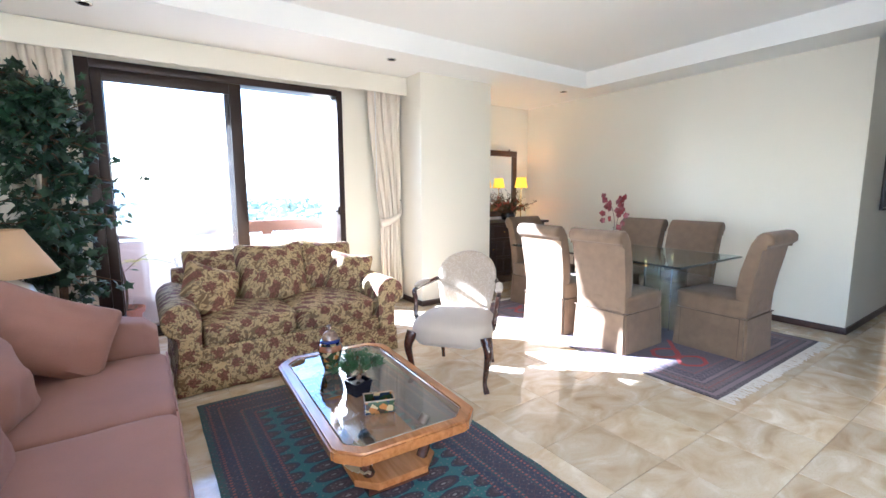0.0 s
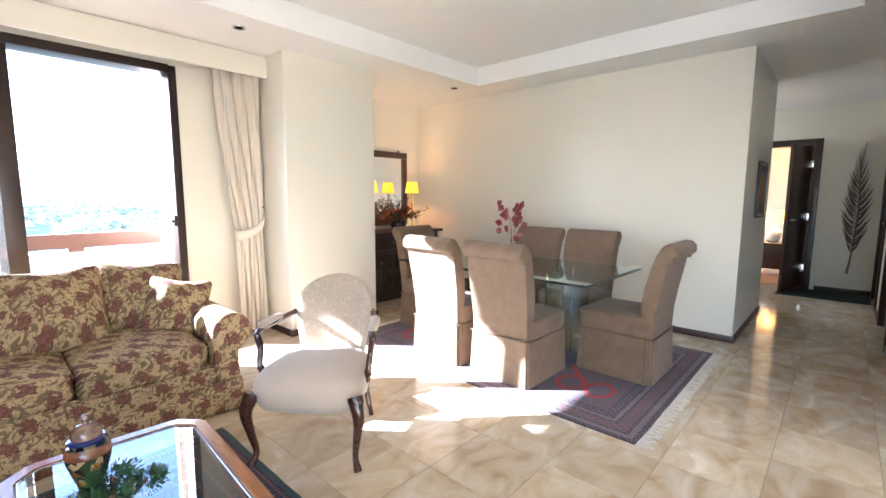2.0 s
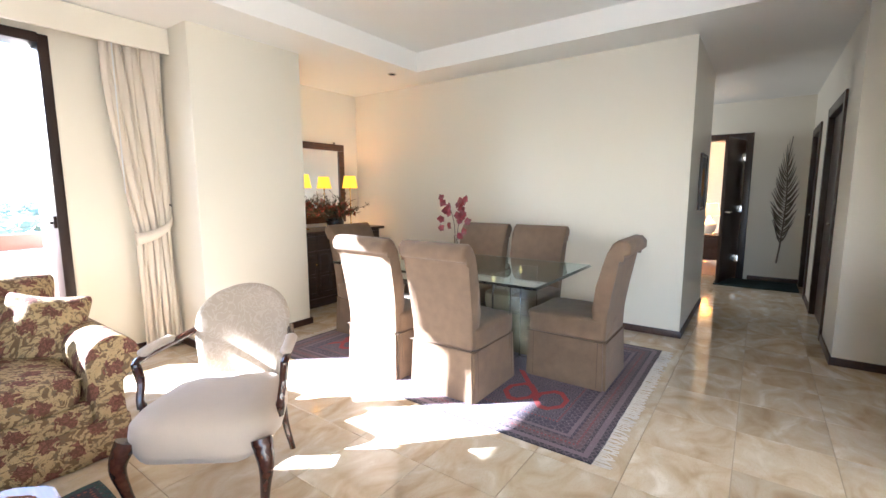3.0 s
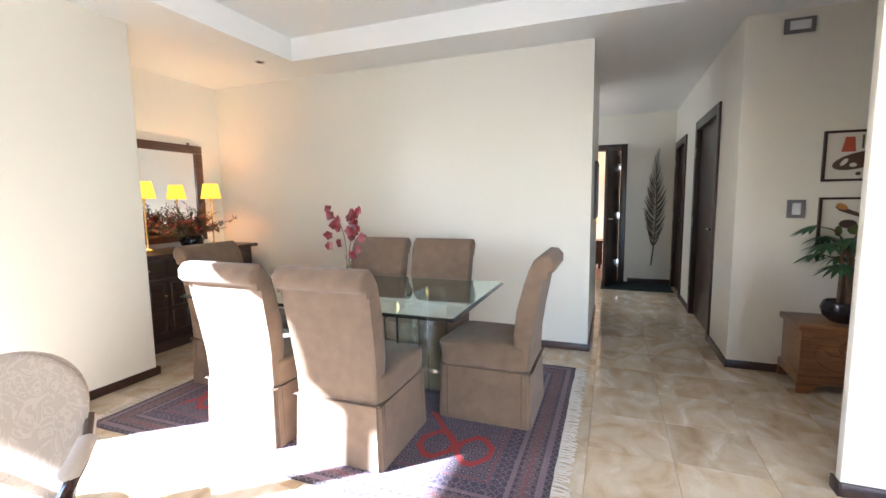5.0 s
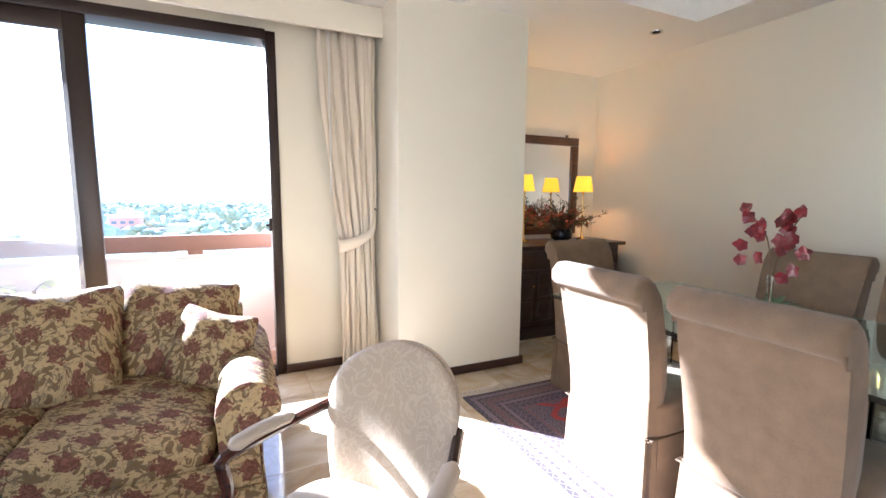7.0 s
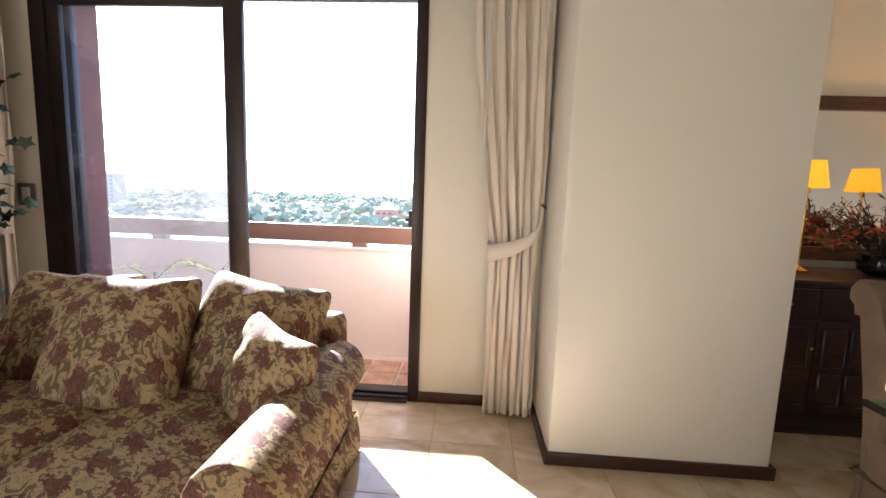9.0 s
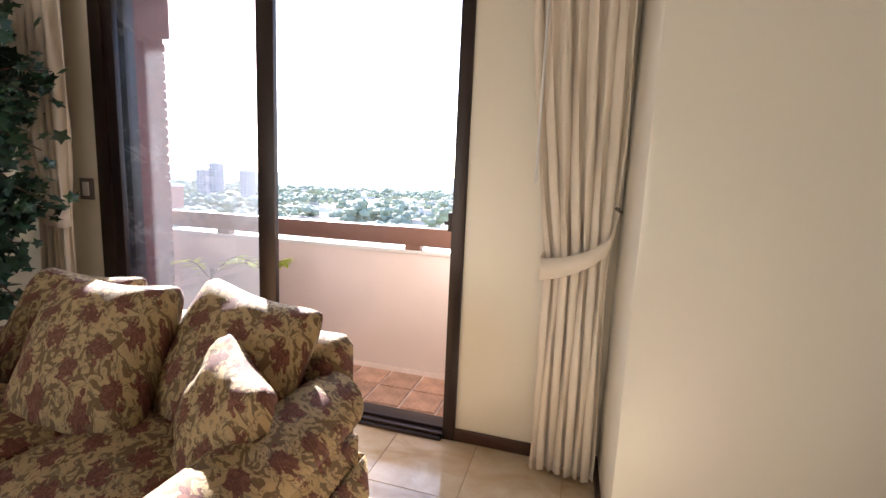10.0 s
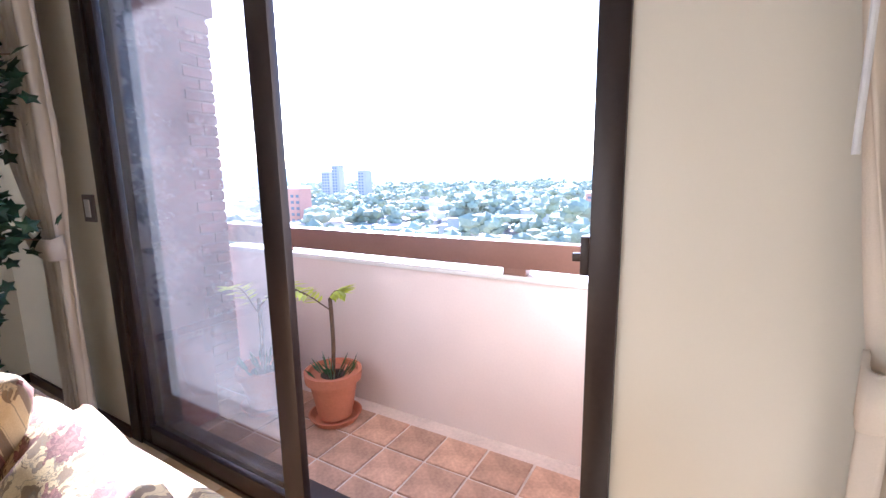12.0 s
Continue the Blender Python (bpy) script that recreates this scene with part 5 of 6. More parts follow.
# ---- living area ----
def coffee_table():
    t = thing("coffee_table", pose(2.045, 3.21, 0.008, 0, 0, -3), "honey-coloured wooden coffee table with clipped corners, glass top and lower shelf", "coffee table")
    hx, hy, c = 0.335, 0.585, 0.092
    outer = [(-hx + c, -hy), (hx - c, -hy), (hx, -hy + c), (hx, hy - c), (hx - c, hy), (-hx + c, hy), (-hx, hy - c), (-hx, -hy + c)]
    k = 0.06
    ix, iy, ic = hx - k, hy - k, 0.06
    inner = [(-ix + ic, -iy), (ix - ic, -iy), (ix, -iy + ic), (ix, iy - ic), (ix - ic, iy), (-ix + ic, iy), (-ix, iy - ic), (-ix, -iy + ic)]
    bm = bmesh.new()
    rings = []
    for pts, z in ((outer, 0.275), (outer, 0.33), (inner, 0.33), (inner, 0.275)):
        rings.append([bm.verts.new((x, y, z)) for x, y in pts])
    for a in range(4):
        p, q = rings[a], rings[(a + 1) % 4]
        for i in range(8):
            bm.faces.new((p[i], p[(i + 1) % 8], q[(i + 1) % 8], q[i]))
    bmesh.ops.bevel(bm, geom=[e for e in bm.edges if all(abs(v.co.x) + abs(v.co.y) > 0.66 or abs(v.co.x) > 0.33 or abs(v.co.y) > 0.58 for v in e.verts)], offset=0.009, segments=2, affect="EDGES")
    part("top_frame", bm, HONEY, t, "honey oak rim")
    bm = bmesh.new()
    slab(bm, inner, 0.318, 0.324, 0.0, 1, "z")
    part("glass_top", bm, CLEAR, t, "inset clear glass")
    bm = bmesh.new()
    tube(bm, [(x, y, 0.325) for x, y in inner + inner[:1]], 0.002, 5)
    part("glass_bead", bm, CHROME, t, "thin light bead round the glass")
    sx, sy = 0.2, 0.44
    bm = bmesh.new()
    slab(bm, [(-sx + 0.08, -sy), (sx - 0.08, -sy), (sx, -sy + 0.08), (sx, sy - 0.08), (sx - 0.08, sy), (-sx + 0.08, sy), (-sx, sy - 0.08), (-sx, -sy + 0.08)], 0.045, 0.08, 0.006, 2, "z")
    part("shelf", bm, HONEY, t, "honey oak lower shelf")
    boxes("foot", MAHOG, [(-0.15, 0.15, -0.4, -0.34, 0, 0.045), (-0.15, 0.15, 0.34, 0.4, 0, 0.045)], t, "", 0.004)
    for x, y in ((-0.13, -0.36), (0.13, -0.36), (-0.13, 0.36), (0.13, 0.36)):
        bm = bmesh.new()
        pts = curve_points([(x, y, 0.08), (x * 1.15, y, 0.14), (x * 0.92, y, 0.21), (x * 1.2, y, 0.276)], 4)
        tube(bm, pts, 0.026, 10)
        part("post", bm, MAHOG, t, "dark curved post")


coffee_table()
CT = 0.333
GLAZEMIX, nt, b, co = start_mat("painted_glaze", 0.22)
blot = nt.nodes.new("ShaderNodeTexVoronoi")
blot.inputs["Scale"].default_value = 42
nt.links.new(co, blot.inputs["Vector"])
sep = nt.nodes.new("ShaderNodeSeparateColor")
nt.links.new(blot.outputs["Color"], sep.inputs[0])
nt.links.new(ramp(nt, sep.outputs[0], ((0.0, (0.03, 0.05, 0.02)), (0.35, (0.04, 0.022, 0.012)), (0.55, (0.3, 0.11, 0.02)), (0.72, (0.02, 0.03, 0.05)), (0.88, (0.35, 0.26, 0.13))), True), b.inputs["Base Color"])
b.inputs["Coat Weight"].default_value = 0.5
t = thing("lidded_jar", pose(1.97, 3.5, CT), "small orange and blue painted ceramic jar with a knobbed lid", "jar")
bm = bmesh.new()
lathe(bm, [(0.036, 0), (0.038, 0.01), (0.05, 0.05), (0.064, 0.1), (0.066, 0.125), (0.058, 0.15), (0.044, 0.158)], 28)
part("body", bm, GLAZEMIX, t, "dark painted glazed body")
bm = bmesh.new()
lathe(bm, [(0.0665, 0.118), (0.0675, 0.124), (0.06, 0.147), (0.056, 0.15)], 28)
part("shoulder", bm, ORANGE, t, "orange glazed shoulder")
bm = bmesh.new()
lathe(bm, [(0.044, 0.156), (0.056, 0.163), (0.057, 0.172), (0.044, 0.178)], 28)
part("collar", bm, COBALT, t, "dark blue collar")
bm = bmesh.new()
lathe(bm, [(0.044, 0.178), (0.042, 0.198), (0.028, 0.218), (0.01, 0.224), (0.008, 0.23), (0.014, 0.24), (0.01, 0.252), (0.002, 0.256)], 28)
part("lid", bm, plain("brown_glaze", (0.2, 0.12, 0.08), 0.25, vary=0.5, scale=30, bump=0, coat=0.5), t, "domed brown lid with a knob")


def bonsai():
    rnd = random.Random(12)
    t = thing("bonsai", pose(1.975, 3.14, CT, 0, 0, 12), "small bonsai pine in a square black pot on the table", "bonsai")
    bm = bmesh.new()
    w0, w1 = 0.04, 0.05
    lo = [bm.verts.new((x * w0, y * w0, 0)) for x, y in ((-1, -1), (1, -1), (1, 1), (-1, 1))]
    hi = [bm.verts.new((x * w1, y * w1, 0.07)) for x, y in ((-1, -1), (1, -1), (1, 1), (-1, 1))]
    ins = [bm.verts.new((x * (w1 - 0.008), y * (w1 - 0.008), 0.07)) for x, y in ((-1, -1), (1, -1), (1, 1), (-1, 1))]
    dn = [bm.verts.new((x * (w1 - 0.009), y * (w1 - 0.009), 0.06)) for x, y in ((-1, -1), (1, -1), (1, 1), (-1, 1))]
    bm.faces.new(lo)
    bm.faces.new(dn)
    for a, c in ((lo, hi), (hi, ins), (ins, dn)):
        for i in range(4):
            bm.faces.new((a[i], a[(i + 1) % 4], c[(i + 1) % 4], c[i]))
    part("pot", bm, BLACKC, t, "square black pot")
    bm = bmesh.new()
    tube(bm, curve_points([(0, 0, 0.07), (0.02, 0.0, 0.11), (-0.01, 0.01, 0.14), (0.01, 0, 0.18)], 4), [0.012, 0.012, 0.011, 0.011, 0.01, 0.01, 0.009, 0.008, 0.008, 0.007, 0.006, 0.005, 0.005], 7)
    clumps = [(-0.08, 0.02, 0.14, 0.055), (0.07, -0.03, 0.15, 0.06), (0.0, 0.0, 0.19, 0.07), (0.1, 0.03, 0.12, 0.045), (-0.03, -0.06, 0.17, 0.05), (0.02, 0.07, 0.16, 0.055), (-0.07, -0.02, 0.17, 0.045)]
    for x, y, z, r in clumps:
        tube(bm, [(0, 0, 0.13), (x * 0.6, y * 0.6, z - 0.02), (x, y, z)], 0.005, 5)
    part("trunk", bm, BARK, t)
    bm = bmesh.new()
    for x, y, z, r in clumps:
        for k in range(420):
            d = Vector((rnd.gauss(0, 1), rnd.gauss(0, 1), rnd.gauss(0, 0.6))).normalized()
            p = Vector((x, y, z)) + Vector((d.x, d.y, d.z * 0.55)) * r * rnd.uniform(0.3, 1)
            leaf_blade(bm, p, p + (d + Vector((0, 0, 0.4))).normalized() * 0.013, 0.006, (d.y, -d.x, 0.3), 2)
    part("needles", bm, PALM, t, "dense green needles")


bonsai()
t = thing("box", pose(1.985, 2.93, CT, 0, 0, -20), "small open painted ceramic box on the coffee table", "box")
boxes("bottom", GLAZEMIX, [(-0.06, 0.06, -0.035, 0.035, 0, 0.006)], t)
for d in ((-0.065, 0.065, -0.042, -0.036, 0, 0.06), (-0.065, 0.065, 0.036, 0.042, 0, 0.06), (-0.066, -0.06, -0.036, 0.036, 0, 0.06), (0.06, 0.066, -0.036, 0.036, 0, 0.06)):
    boxes("side", GLAZEMIX, [d], t, "", 0.002)
boxes("rim", plain("tan_glaze", (0.3, 0.22, 0.15), 0.25, bump=0), [(-0.07, 0.07, -0.046, -0.04, 0.06, 0.065), (-0.07, 0.07, 0.04, 0.046, 0.06, 0.065), (-0.07, -0.064, -0.04, 0.04, 0.06, 0.065), (0.064, 0.07, -0.04, 0.04, 0.06, 0.065)], t, "", 0.001)
t = thing("shell", pose(1.95, 2.93, 0.089, 0, 0, 60), "pale fluted shell dish on the coffee table's lower shelf", "dish")
bm = bmesh.new()
for i in range(14):
    a0, a1 = math.pi * i / 14, math.pi * (i + 1) / 14
    am = (a0 + a1) / 2
    p = [bm.verts.new(v) for v in ((0, 0, 0.004), (0.135 * math.cos(a0), 0.135 * math.sin(a0), 0.03), (0.145 * math.cos(am), 0.145 * math.sin(am), 0.045), (0.135 * math.cos(a1), 0.135 * math.sin(a1), 0.03))]
    bm.faces.new((p[0], p[1], p[2]))
    bm.faces.new((p[0], p[2], p[3]))
ob = part("fan", bm, plain("amber_shell", (0.42, 0.3, 0.16), 0.3, vary=0.2, bump=0), t, smooth=False)
ob.modifiers.new("thickness", "SOLIDIFY").thickness = 0.004


def floral_sofa():
    x0, x1, yf, yb = 1.25, 2.87, 4.36, 5.42
    t = thing("sofa", pose(x0, yf, 0), "two-seat floral tapestry sofa with rolled arms before the balcony door", "sofa")
    w, d = x1 - x0, yb - yf
    boxes("base", FLORAL, [(0.04, w - 0.04, 0.02, d - 0.02, 0.02, 0.3)], t, "", 0.02, 3)
    bm = bmesh.new()
    n = 60
    per = [(0.02 + (w - 0.04) * i / n, 0.0) for i in range(n + 1)] + [(w - 0.02, d * i / 20) for i in range(1, 21)]
    per += [(w - 0.02 - (w - 0.04) * i / n, d) for i in range(1, n + 1)] + [(0.02, d - d * i / 20) for i in range(1, 20)]
    lo, hi = [], []
    for i, (x, y) in enumerate(per):
        k = 0.006 * math.sin(i * 0.9) + 0.01
        sx, sy = (-1 if x < 0.03 else 1 if x > w - 0.03 else 0), (-1 if y < 0.01 else 1 if y > d - 0.01 else 0)
        lo.append(bm.verts.new((x + sx * k, y + sy * k, 0.012)))
        hi.append(bm.verts.new((x, y, 0.2)))
    for i in range(len(per)):
        k = (i + 1) % len(per)
        bm.faces.new((lo[i], lo[k], hi[k], hi[i]))
    sk = part("skirt", bm, FLORAL, t, "gathered floral skirt")
    sk.modifiers.new("thickness", "SOLIDIFY").thickness = 0.006
    # arms: a rolled scroll on an upright, seen from the front
    for side in (0, 1):
        sgn = 1 if side else -1
        cx = w - 0.1 if side else 0.1
        prof = [(cx - sgn * 0.07, 0.2), (cx - sgn * 0.075, 0.45)]
        for k in range(15):
            a = math.pi * 1.0 - (math.pi * 1.45) * k / 14
            prof.append((cx + sgn * (0.035 + 0.115 * math.cos(a)), 0.5 + 0.115 * math.sin(a)))
        prof += [(cx + sgn * 0.064, 0.33), (cx + sgn * 0.07, 0.2)]
        bm = bmesh.new()
        slab(bm, prof, 0.0, d - 0.17, 0.012, 3)
        for v in bm.verts:
            v.co += Vector((1, 0, 1)) * 0.006 * noise.noise(v.co * 5)
        part("arm", bm, FLORAL, t, "rolled floral arm", angle=60)
    bm = bmesh.new()
    slab(bm, [(d - 0.34, 0.2), (d - 0.24, 0.55), (d - 0.2, 0.66), (d - 0.15, 0.71), (d - 0.06, 0.71), (d - 0.01, 0.66), (d, 0.2)], 0.07, w - 0.07, 0.03, 3, "x")
    part("backrest", bm, FLORAL, t, "floral sofa back", angle=60)
    for i in range(2):
        cx = 0.19 + (w - 0.38) * (0.25 + 0.5 * i)
        bm = bmesh.new()
        puff(bm, (w - 0.37) / 2, 0.74, 0.17, 12, 0.2, 0.035, seed=i, centre=(cx, 0.385, 0.375))
        cu = part("seat_cushion", bm, FLORAL, t, "plump floral seat cushion", angle=70)
        bm = bmesh.new()
        hw, hd = (w - 0.37) / 4 - 0.004, 0.326
        for zz in (0.312, 0.436):
            tube(bm, [(cx - hw, 0.345 - hd + 0.005, zz), (cx + hw, 0.345 - hd + 0.005, zz)], 0.005, 5)
        part("piping", bm, FLORAL, cu, "corded edge")


floral_sofa()
pillow(pose(1.67, 5.14, 0.635, -30, 0, 3), 0.56, 0.54, 0.24, FLORAL, "large floral back cushion on the tapestry sofa", 1, "sofa cushions")
pillow(pose(2.03, 4.99, 0.655, -27, -1, -1), 0.57, 0.56, 0.27, FLORAL, "large floral back cushion in the middle of the tapestry sofa", 2, "sofa cushions")
pillow(pose(2.49, 5.12, 0.645, -28, 6, -8), 0.57, 0.54, 0.25, FLORAL, "large floral back cushion by the sofa's balcony-side arm", 3, "sofa cushions")
pillow(pose(1.53, 4.72, 0.62, -24, 22, 10), 0.4, 0.4, 0.17, FLORAL, "small floral scatter cushion tilted on the sofa", 4, "sofa cushions")
pillow(pose(2.66, 4.88, 0.595, -20, 8.6, -33), 0.39, 0.4, 0.19, FLORAL, "small floral scatter cushion leaning in the sofa corner", 5, "sofa cushions")


def mauve_sofa():
    t = thing("sofa", pose(0.245, 2.2, 0), "long mauve velour sofa with low rounded arms", "sofa")
    d, w = 0.96, 2.08
    boxes("base", MAUVE, [(0.02, d - 0.02, 0.02, w - 0.02, 0.03, 0.27)], t, "", 0.025, 3)
    for y in (0.0, w - 0.2):
        bm = bmesh.new()
        slab(bm, [(0.05, 0.03), (0.05, 0.66), (0.12, 0.7), (0.3, 0.655), (0.75, 0.625), (0.88, 0.6), (d - 0.02, 0.54), (d - 0.01, 0.03)], y, y + 0.2, 0.05, 5)
        part("arm", bm, MAUVE, t, "rounded mauve arm", angle=60)
    bm = bmesh.new()
    slab(bm, [(0.0, 0.03), (0.0, 0.74), (0.06, 0.8), (0.14, 0.8), (0.2, 0.74), (0.26, 0.27), (0.26, 0.03)], 0.06, w - 0.06, 0.05, 5)
    part("backrest", bm, MAUVE, t, "mauve sofa back", angle=60)
    for k, (y0, y1) in enumerate(((0.2, 1.045), (1.045, w - 0.2))):
        bm = bmesh.new()
        puff(bm, 0.76, y1 - y0 - 0.006, 0.175, 12, 0.16, 0.015, seed=k, centre=(0.595, (y0 + y1) / 2, 0.345))
        part("seat_cushion", bm, MAUVE, t, "flat mauve seat cushion", angle=70)
        bm = bmesh.new()
        tube(bm, [(0.972, y0 + 0.01, 0.42), (0.972, y1 - 0.01, 0.42)], 0.005, 5)
        part("piping", bm, MAUVE, t, "corded edge")


mauve_sofa()
pillow(pose(0.75, 3.93, 0.66, -30, 28, 12), 0.56, 0.42, 0.19, MAUVE, "mauve cushion leaning in the corner of the velour sofa", 6, "mauve cushions")
pillow(pose(0.6, 3.45, 0.62, -24, 4, 78), 0.5, 0.46, 0.2, MAUVE, "mauve cushion against the back of the velour sofa", 7, "mauve cushions")
pillow(pose(0.62, 2.93, 0.6, -24, -4, 86), 0.5, 0.46, 0.2, MAUVE, "plump mauve cushion on the velour sofa seat", 8, "mauve cushions")

t = thing("side_table", pose(0.44, 4.85, -0.03), "dark round-topped side table in the corner between the sofas", "side table")
bm = bmesh.new()
lathe(bm, [(0.004, 0.5), (0.27, 0.5), (0.28, 0.51), (0.28, 0.52), (0.27, 0.53), (0.004, 0.53)], 36)
part("top", bm, MAHOG, t)
bm = bmesh.new()
lathe(bm, [(0.16, 0), (0.15, 0.03), (0.05, 0.06), (0.03, 0.2), (0.05, 0.3), (0.03, 0.4), (0.08, 0.5)], 20)
part("pedestal", bm, MAHOG, t)
table_lamp(pose(0.44, 4.85, 0.5), [(0.09, 0), (0.1, 0.02), (0.15, 0.1), (0.165, 0.17), (0.13, 0.25), (0.07, 0.29), (0.045, 0.31), (0.015, 0.33)], (0.27, 0.12, 0.33, 0.6),
           "large unlit table lamp with ivory base and beige cone shade", CERAMIC, SHADE_OFF, "round ivory ceramic base", "plain beige cone shade")


def silk_tree():
    rnd = random.Random(31)
    t = thing("tree", pose(0.62, 5.42, 0), "tall artificial maple tree with dense dark leaves beside the balcony door", "artificial tree")
    bm = bmesh.new()
    lathe(bm, [(0.13, 0), (0.17, 0.26), (0.18, 0.28), (0.165, 0.28), (0.155, 0.24)], 26)
    part("pot", bm, POTM, t, "clay pot")
    bm = bmesh.new()
    trunk = curve_points([(0, 0, 0.22), (0.03, -0.02, 0.7), (-0.02, 0.03, 1.2), (0.02, 0, 1.7), (0, -0.02, 2.05)], 6)
    tube(bm, trunk, [0.03 - 0.02 * i / len(trunk) for i in range(len(trunk))], 8)
    lf = bmesh.new()
    for k in range(92):
        p = trunk[rnd.randrange(6, len(trunk))]
        a = rnd.uniform(0, 6.28)
        ln = rnd.uniform(0.12, 0.44) * (1.15 - 0.35 * abs(p.z - 1.5))
        q = p + Vector((math.cos(a) * ln * 1.1, math.sin(a) * ln * 0.75, rnd.uniform(-0.16, 0.16)))
        if q.y > 0.26:
            q.y = 0.26
        tube(bm, [p, p.lerp(q, 0.5) + Vector((0, 0, 0.03)), q], [0.009, 0.006, 0.003], 5)
        for j in range(20):
            c = p.lerp(q, rnd.uniform(0.3, 1.05)) + Vector((rnd.gauss(0, 0.045), rnd.gauss(0, 0.045), rnd.gauss(0, 0.05)))
            n = Vector((rnd.uniform(-1, 1), rnd.uniform(-1, 0.3), rnd.uniform(0, 1.2))).normalized()
            u = n.cross(Vector((0.2, 0.1, 1))).normalized()
            v = n.cross(u)
            s = rnd.uniform(0.032, 0.055)
            ctr = lf.verts.new(c)
            rim = []
            for g in range(10):
                ang = g * 2 * math.pi / 10
                r = s * (1.0 if g % 2 == 0 else 0.55)
                rim.append(lf.verts.new(c + (u * math.cos(ang) + v * math.sin(ang)) * r - n * 0.01))
            for g in range(10):
                lf.faces.new((ctr, rim[g], rim[(g + 1) % 10]))
    part("trunk", bm, BARK, t, "twisted brown trunk and branches")
    part("leaves", lf, LEAF, t, "dark green lobed leaves")


silk_tree()


def armchair():
    t = thing("armchair", pose(2.972, 3.66, 0, 0, 0, 218), "cream upholstered armchair with a rounded back and mahogany cabriole legs", "armchair")
    # own frame: x to the front, y across
    bm = bmesh.new()
    out = []
    for i in range(40):
        a = 2 * math.pi * i / 40
        c, s = math.cos(a), math.sin(a)
        e = 0.45
        x, y = abs(c) ** e * (1 if c > 0 else -1), abs(s) ** e * (1 if s > 0 else -1)
        out.append((x * 0.25 + 0.01 + (0.03 * (1 - y * y) if x > 0 else 0), y * (0.26 + 0.03 * x)))
    rings = []
    for k, z in ((0.98, 0.3), (1.0, 0.33), (1.02, 0.38), (1.0, 0.42), (0.9, 0.452), (0.6, 0.472), (0.25, 0.478)):
        row = []
        for i, (x, y) in enumerate(out):
            zz = z
            if k == 0.98:
                zz = 0.315 + 0.022 * math.cos(6 * math.atan2(y, x)) - (0.02 if abs(y) < 0.1 and x > 0 else 0)
            row.append(bm.verts.new((x * k, y * k, zz)))
        rings.append(row)
    for p, q in zip(rings, rings[1:]):
        for i in range(40):
            bm.faces.new((p[i], p[(i + 1) % 40], q[(i + 1) % 40], q[i]))
    bm.faces.new(rings[0])
    bm.faces.new(rings[-1])
    part("seat", bm, CREAM, t, "padded cream seat with a scalloped rail", angle=80)
    # back: rounded panel, curved round the sitter
    def back_sheet(x_off, material, label, name, puffed, grow):
        bm = bmesh.new()
        n, rows = 24, 24
        sheets = []
        for side in (1, -1):
            grid = []
            for j in range(rows + 1):
                v = math.sin(j / rows * math.pi / 2)
                z = 0.4 + 0.455 * v
                hw = 0.18 + 0.052 * math.sin(min(1, v * 1.25) * math.pi * 0.5)
                if v > 0.45:
                    hw *= math.sqrt(max(0.0, 1 - ((v - 0.45) / 0.55) ** 3.4))
                hw = max(hw * grow, 0.008)
                row = []
                for i in range(n + 1):
                    u = 2 * i / n - 1
                    th = puffed * max(0.0, (1 - u ** 4) * (1 - (2 * v - 1) ** 6)) ** 0.5
                    x = -0.245 - 0.12 * v ** 1.3 + 0.05 * (u * hw / 0.235) ** 2 + x_off + side * th
                    row.append(bm.verts.new((x, u * hw, z)))
                grid.append(row)
            sheets.append(grid)
            for j in range(rows):
                for i in range(n):
                    bm.faces.new((grid[j][i], grid[j][i + 1], grid[j + 1][i + 1], grid[j + 1][i]))
        a, b2 = sheets
        for g in range(rows):
            bm.faces.new((a[g][0], a[g + 1][0], b2[g + 1][0], b2[g][0]))
            bm.faces.new((a[g][n], a[g + 1][n], b2[g + 1][n], b2[g][n]))
        for i in range(n):
            bm.faces.new((a[rows][i], a[rows][i + 1], b2[rows][i + 1], b2[rows][i]))
            bm.faces.new((a[0][i], a[0][i + 1], b2[0][i + 1], b2[0][i]))
        return part(name, bm, material, t, label, angle=80)
    back_sheet(0.0, DAMASK, "rounded cream brocade back pad", "backrest", 0.03, 1.0)
    back_sheet(-0.03, DAMASK, "brocade cloth on the rear of the back", "back_cover", 0.012, 0.96)
    # legs
    for sy in (-1, 1):
        bm = bmesh.new()
        pts = curve_points([(0.235, sy * 0.255, 0.37), (0.262, sy * 0.278, 0.28), (0.25, sy * 0.265, 0.17), (0.232, sy * 0.25, 0.06), (0.262, sy * 0.272, 0.0)], 6)
        tube(bm, pts, [0.04, 0.04, 0.038, 0.036, 0.034, 0.032, 0.03, 0.028, 0.026, 0.024, 0.022, 0.021, 0.02, 0.019, 0.018, 0.017, 0.016, 0.015, 0.015, 0.015, 0.016, 0.017, 0.019, 0.02, 0.018][:len(pts)], 10)
        part("leg", bm, MAHOG, t, "carved mahogany cabriole leg")
        bm = bmesh.new()
        tube(bm, curve_points([(-0.22, sy * 0.19, 0.37), (-0.23, sy * 0.19, 0.2), (-0.3, sy * 0.2, 0.0)], 5), [0.02, 0.02, 0.019, 0.018, 0.018, 0.017, 0.017, 0.016, 0.015, 0.014, 0.014], 8)
        part("leg", bm, MAHOG, t, "raked mahogany rear leg")
        bm = bmesh.new()
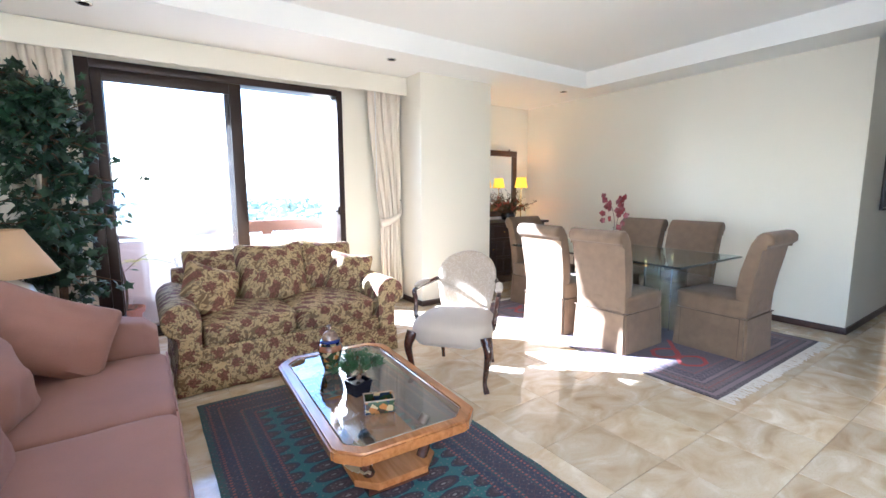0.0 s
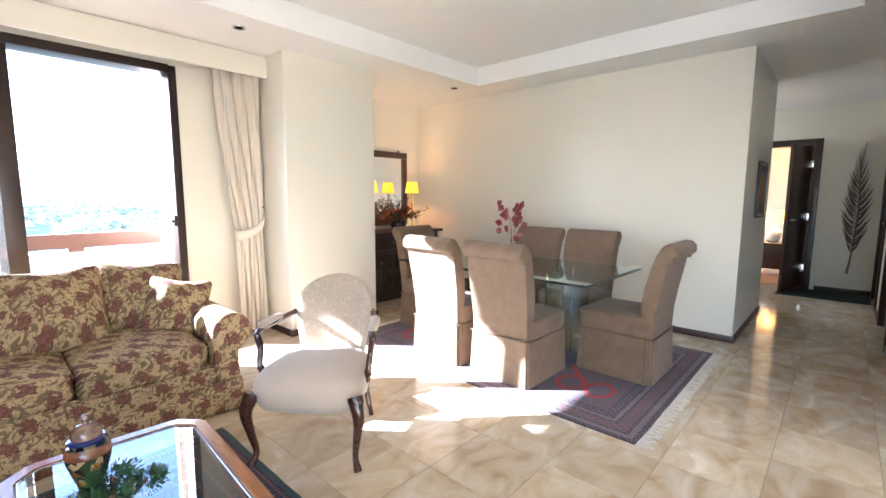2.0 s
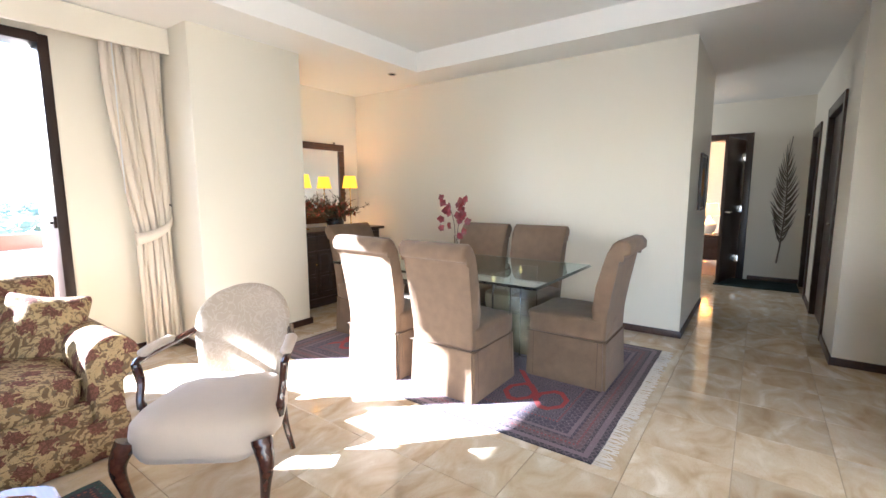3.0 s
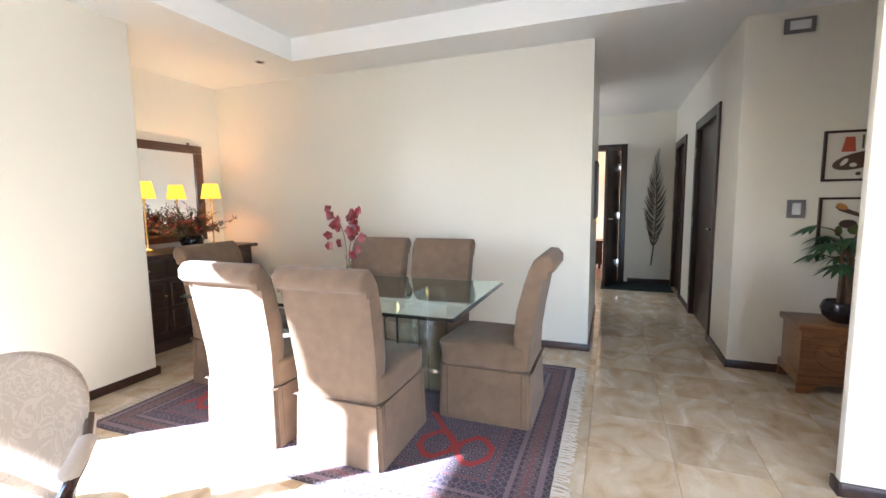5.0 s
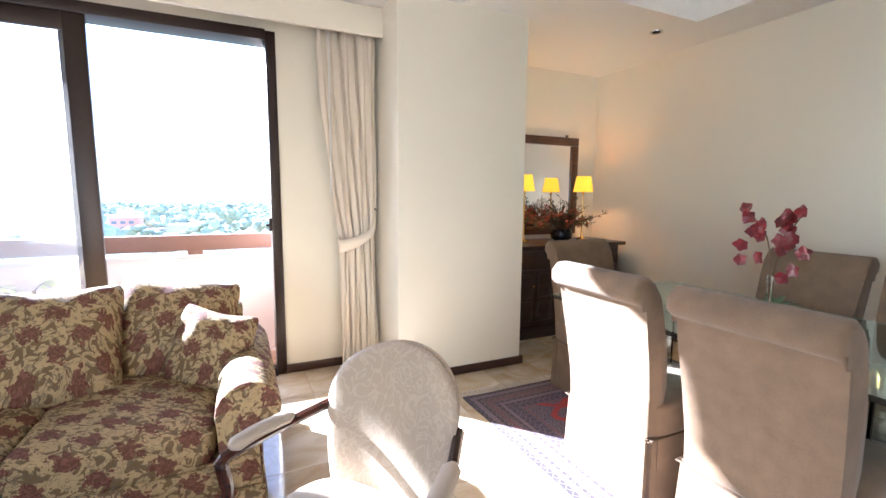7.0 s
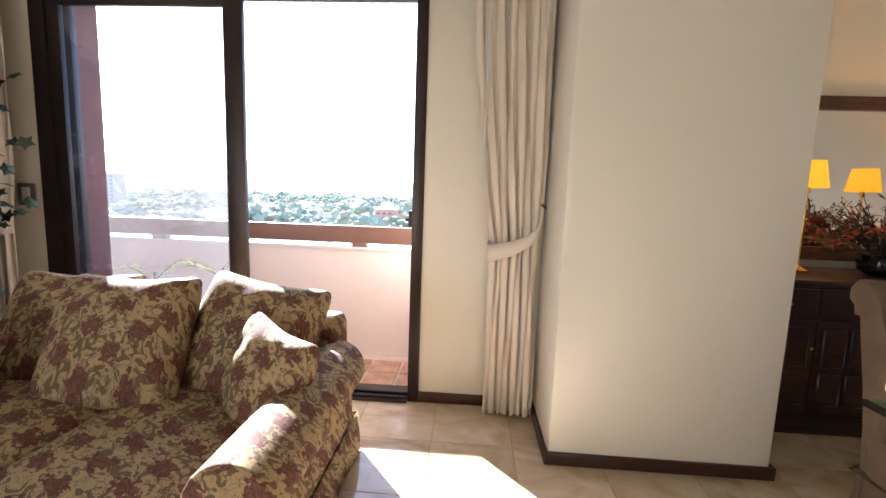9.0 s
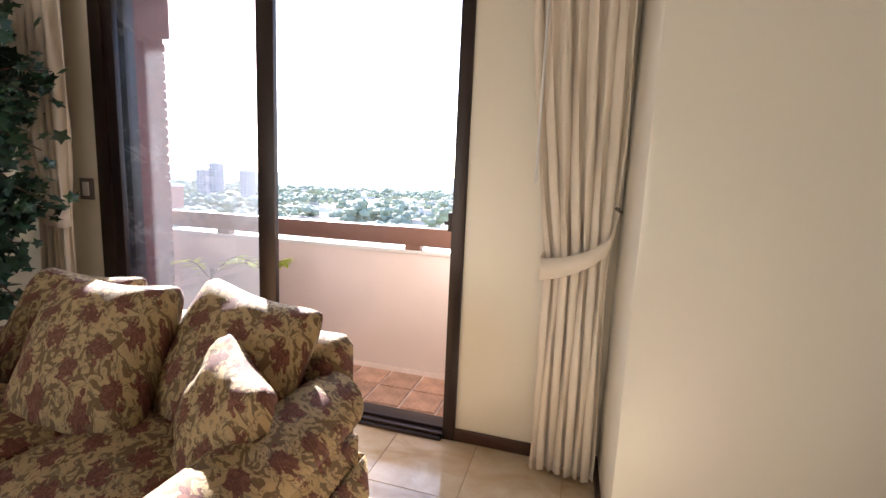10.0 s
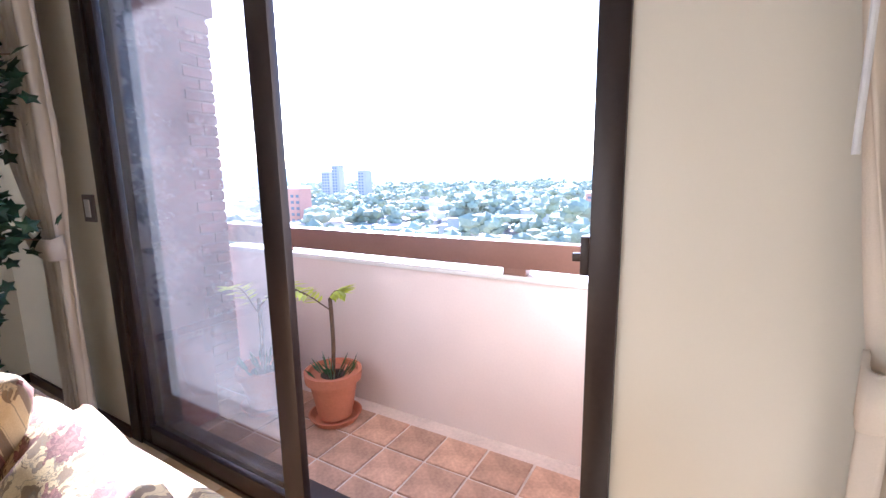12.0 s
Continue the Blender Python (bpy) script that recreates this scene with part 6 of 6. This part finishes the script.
        tube(bm, curve_points([(0.06, sy * 0.268, 0.38), (0.09, sy * 0.285, 0.45), (0.065, sy * 0.292, 0.53), (0.07, sy * 0.302, 0.6), (0.066, sy * 0.302, 0.612)], 5), [0.02] * 5 + [0.016] * 6 + [0.018] * 10, 8)
        tube(bm, curve_points([(0.08, sy * 0.303, 0.606), (0.04, sy * 0.303, 0.622), (-0.1, sy * 0.28, 0.632), (-0.29, sy * 0.22, 0.655)], 5), 0.016, 8)
        part("arm", bm, MAHOG, t, "curved mahogany arm")
        bm = bmesh.new()
        tube(bm, curve_points([(0.045, sy * 0.299, 0.642), (-0.04, sy * 0.291, 0.652), (-0.15, sy * 0.27, 0.655)], 5), [0.012] + [0.026] * 9 + [0.012], 10, 0.7)
        part("arm_pad", bm, CREAM, t, "cream padded armrest")


armchair()


# ---- laid pieces: tiles and bricks ----
def piece_mesh(name, w, d, h, bevel, material):
    bm = bmesh.new()
    box(bm, -w / 2, w / 2, -d / 2, d / 2, -h, 0)
    top = [e for e in bm.edges if all(v.co.z > -0.001 for v in e.verts)]
    bmesh.ops.bevel(bm, geom=top, offset=bevel, segments=1, affect="EDGES")
    me = bpy.data.meshes.new(name)
    bmesh.ops.recalc_face_normals(bm, faces=bm.faces)
    bm.to_mesh(me)
    bm.free()
    me.materials.append(material)
    return me


def tile_floor():
    floor = tagged(new("floor"), "polished cream travertine tile floor", "", "", "structure")
    P = 0.412
    me = piece_mesh("tile", P - 0.003, P - 0.003, 0.008, 0.0008, TILE)
    verts, faces = [], []
    for i in range(-9, 17):
        for j in range(-11, 11):
            x, y = 3.2 + P * (i + 0.5), 2.24 + P * (j + 0.5)
            if x > 10.05 or y > 6.35 or x < -0.5 or (y > 6.0 and x < 4.785) or (x > 6.55 and y > 2.6 and x < 8.1):
                continue
            if 1.9 < x < 7.3 and 0.3 < y < 6.4:
                ob = new("tile", me)
                ob.parent = floor
                ob.location = (x, min(y, 6.2), 0.0002 * ((i * 7 + j * 3) % 3))
            else:
                k = len(verts)
                h = (P - 0.003) / 2
                y1 = min(y + h, 5.97) if x < 4.7 else y + h
                verts += [(x - h, y - h, 0), (x + h, y - h, 0), (x + h, y1, 0), (x - h, y1, 0)]
                faces.append((k, k + 1, k + 2, k + 3))
    md = bpy.data.meshes.new("outer_tiles")
    md.from_pydata(verts, [], faces)
    md.materials.append(TILE)
    ob = new("outer_tiles", md)
    ob.parent = floor
    tagged(ob, "polished travertine tiles further off", "", "", "stuff")


def terrace_pieces():
    t = tagged(new("terrace_paving"), "worn terracotta balcony tiles with pale joints", "", "", "structure")
    w = 0.245
    me = piece_mesh("terrace_tile", w - 0.014, w - 0.014, 0.012, 0.003, TERRA)
    rnd = random.Random(3)
    for i in range(17):
        for j in range(3):
            ob = new("paving_tile", me)
            ob.parent = t
            ob.matrix_basis = pose(0.28 + i * w, 6.244 + j * w, -0.114 + rnd.uniform(-0.001, 0.001), 0, 0, rnd.uniform(-1, 1))
    t = tagged(new("brick_facing"), "red brick facing of the balcony side wall", "", "", "structure")
    me = piece_mesh("brick_piece", 0.062, 0.205, 0.02, 0.003, BRICKM)
    half = piece_mesh("brick_half", 0.062, 0.1, 0.02, 0.003, BRICKM)
    for k in range(33):
        for j in range(4):
            y = 6.16 + j * 0.215 - (0.1075 if k % 2 else 0)
            if not 6.15 < y < 6.84:
                continue
            ob = new("brick", me)
            ob.parent = t
            ob.matrix_basis = pose(0.264 + rnd.uniform(-0.002, 0.002), y, -0.08 + k * 0.074, 0, 90, 0)
        if k % 2:
            ob = new("brick", half)
            ob.parent = t
            ob.matrix_basis = pose(0.264, 6.8555, -0.08 + k * 0.074, 0, 90, 0) 


tile_floor()
terrace_pieces()
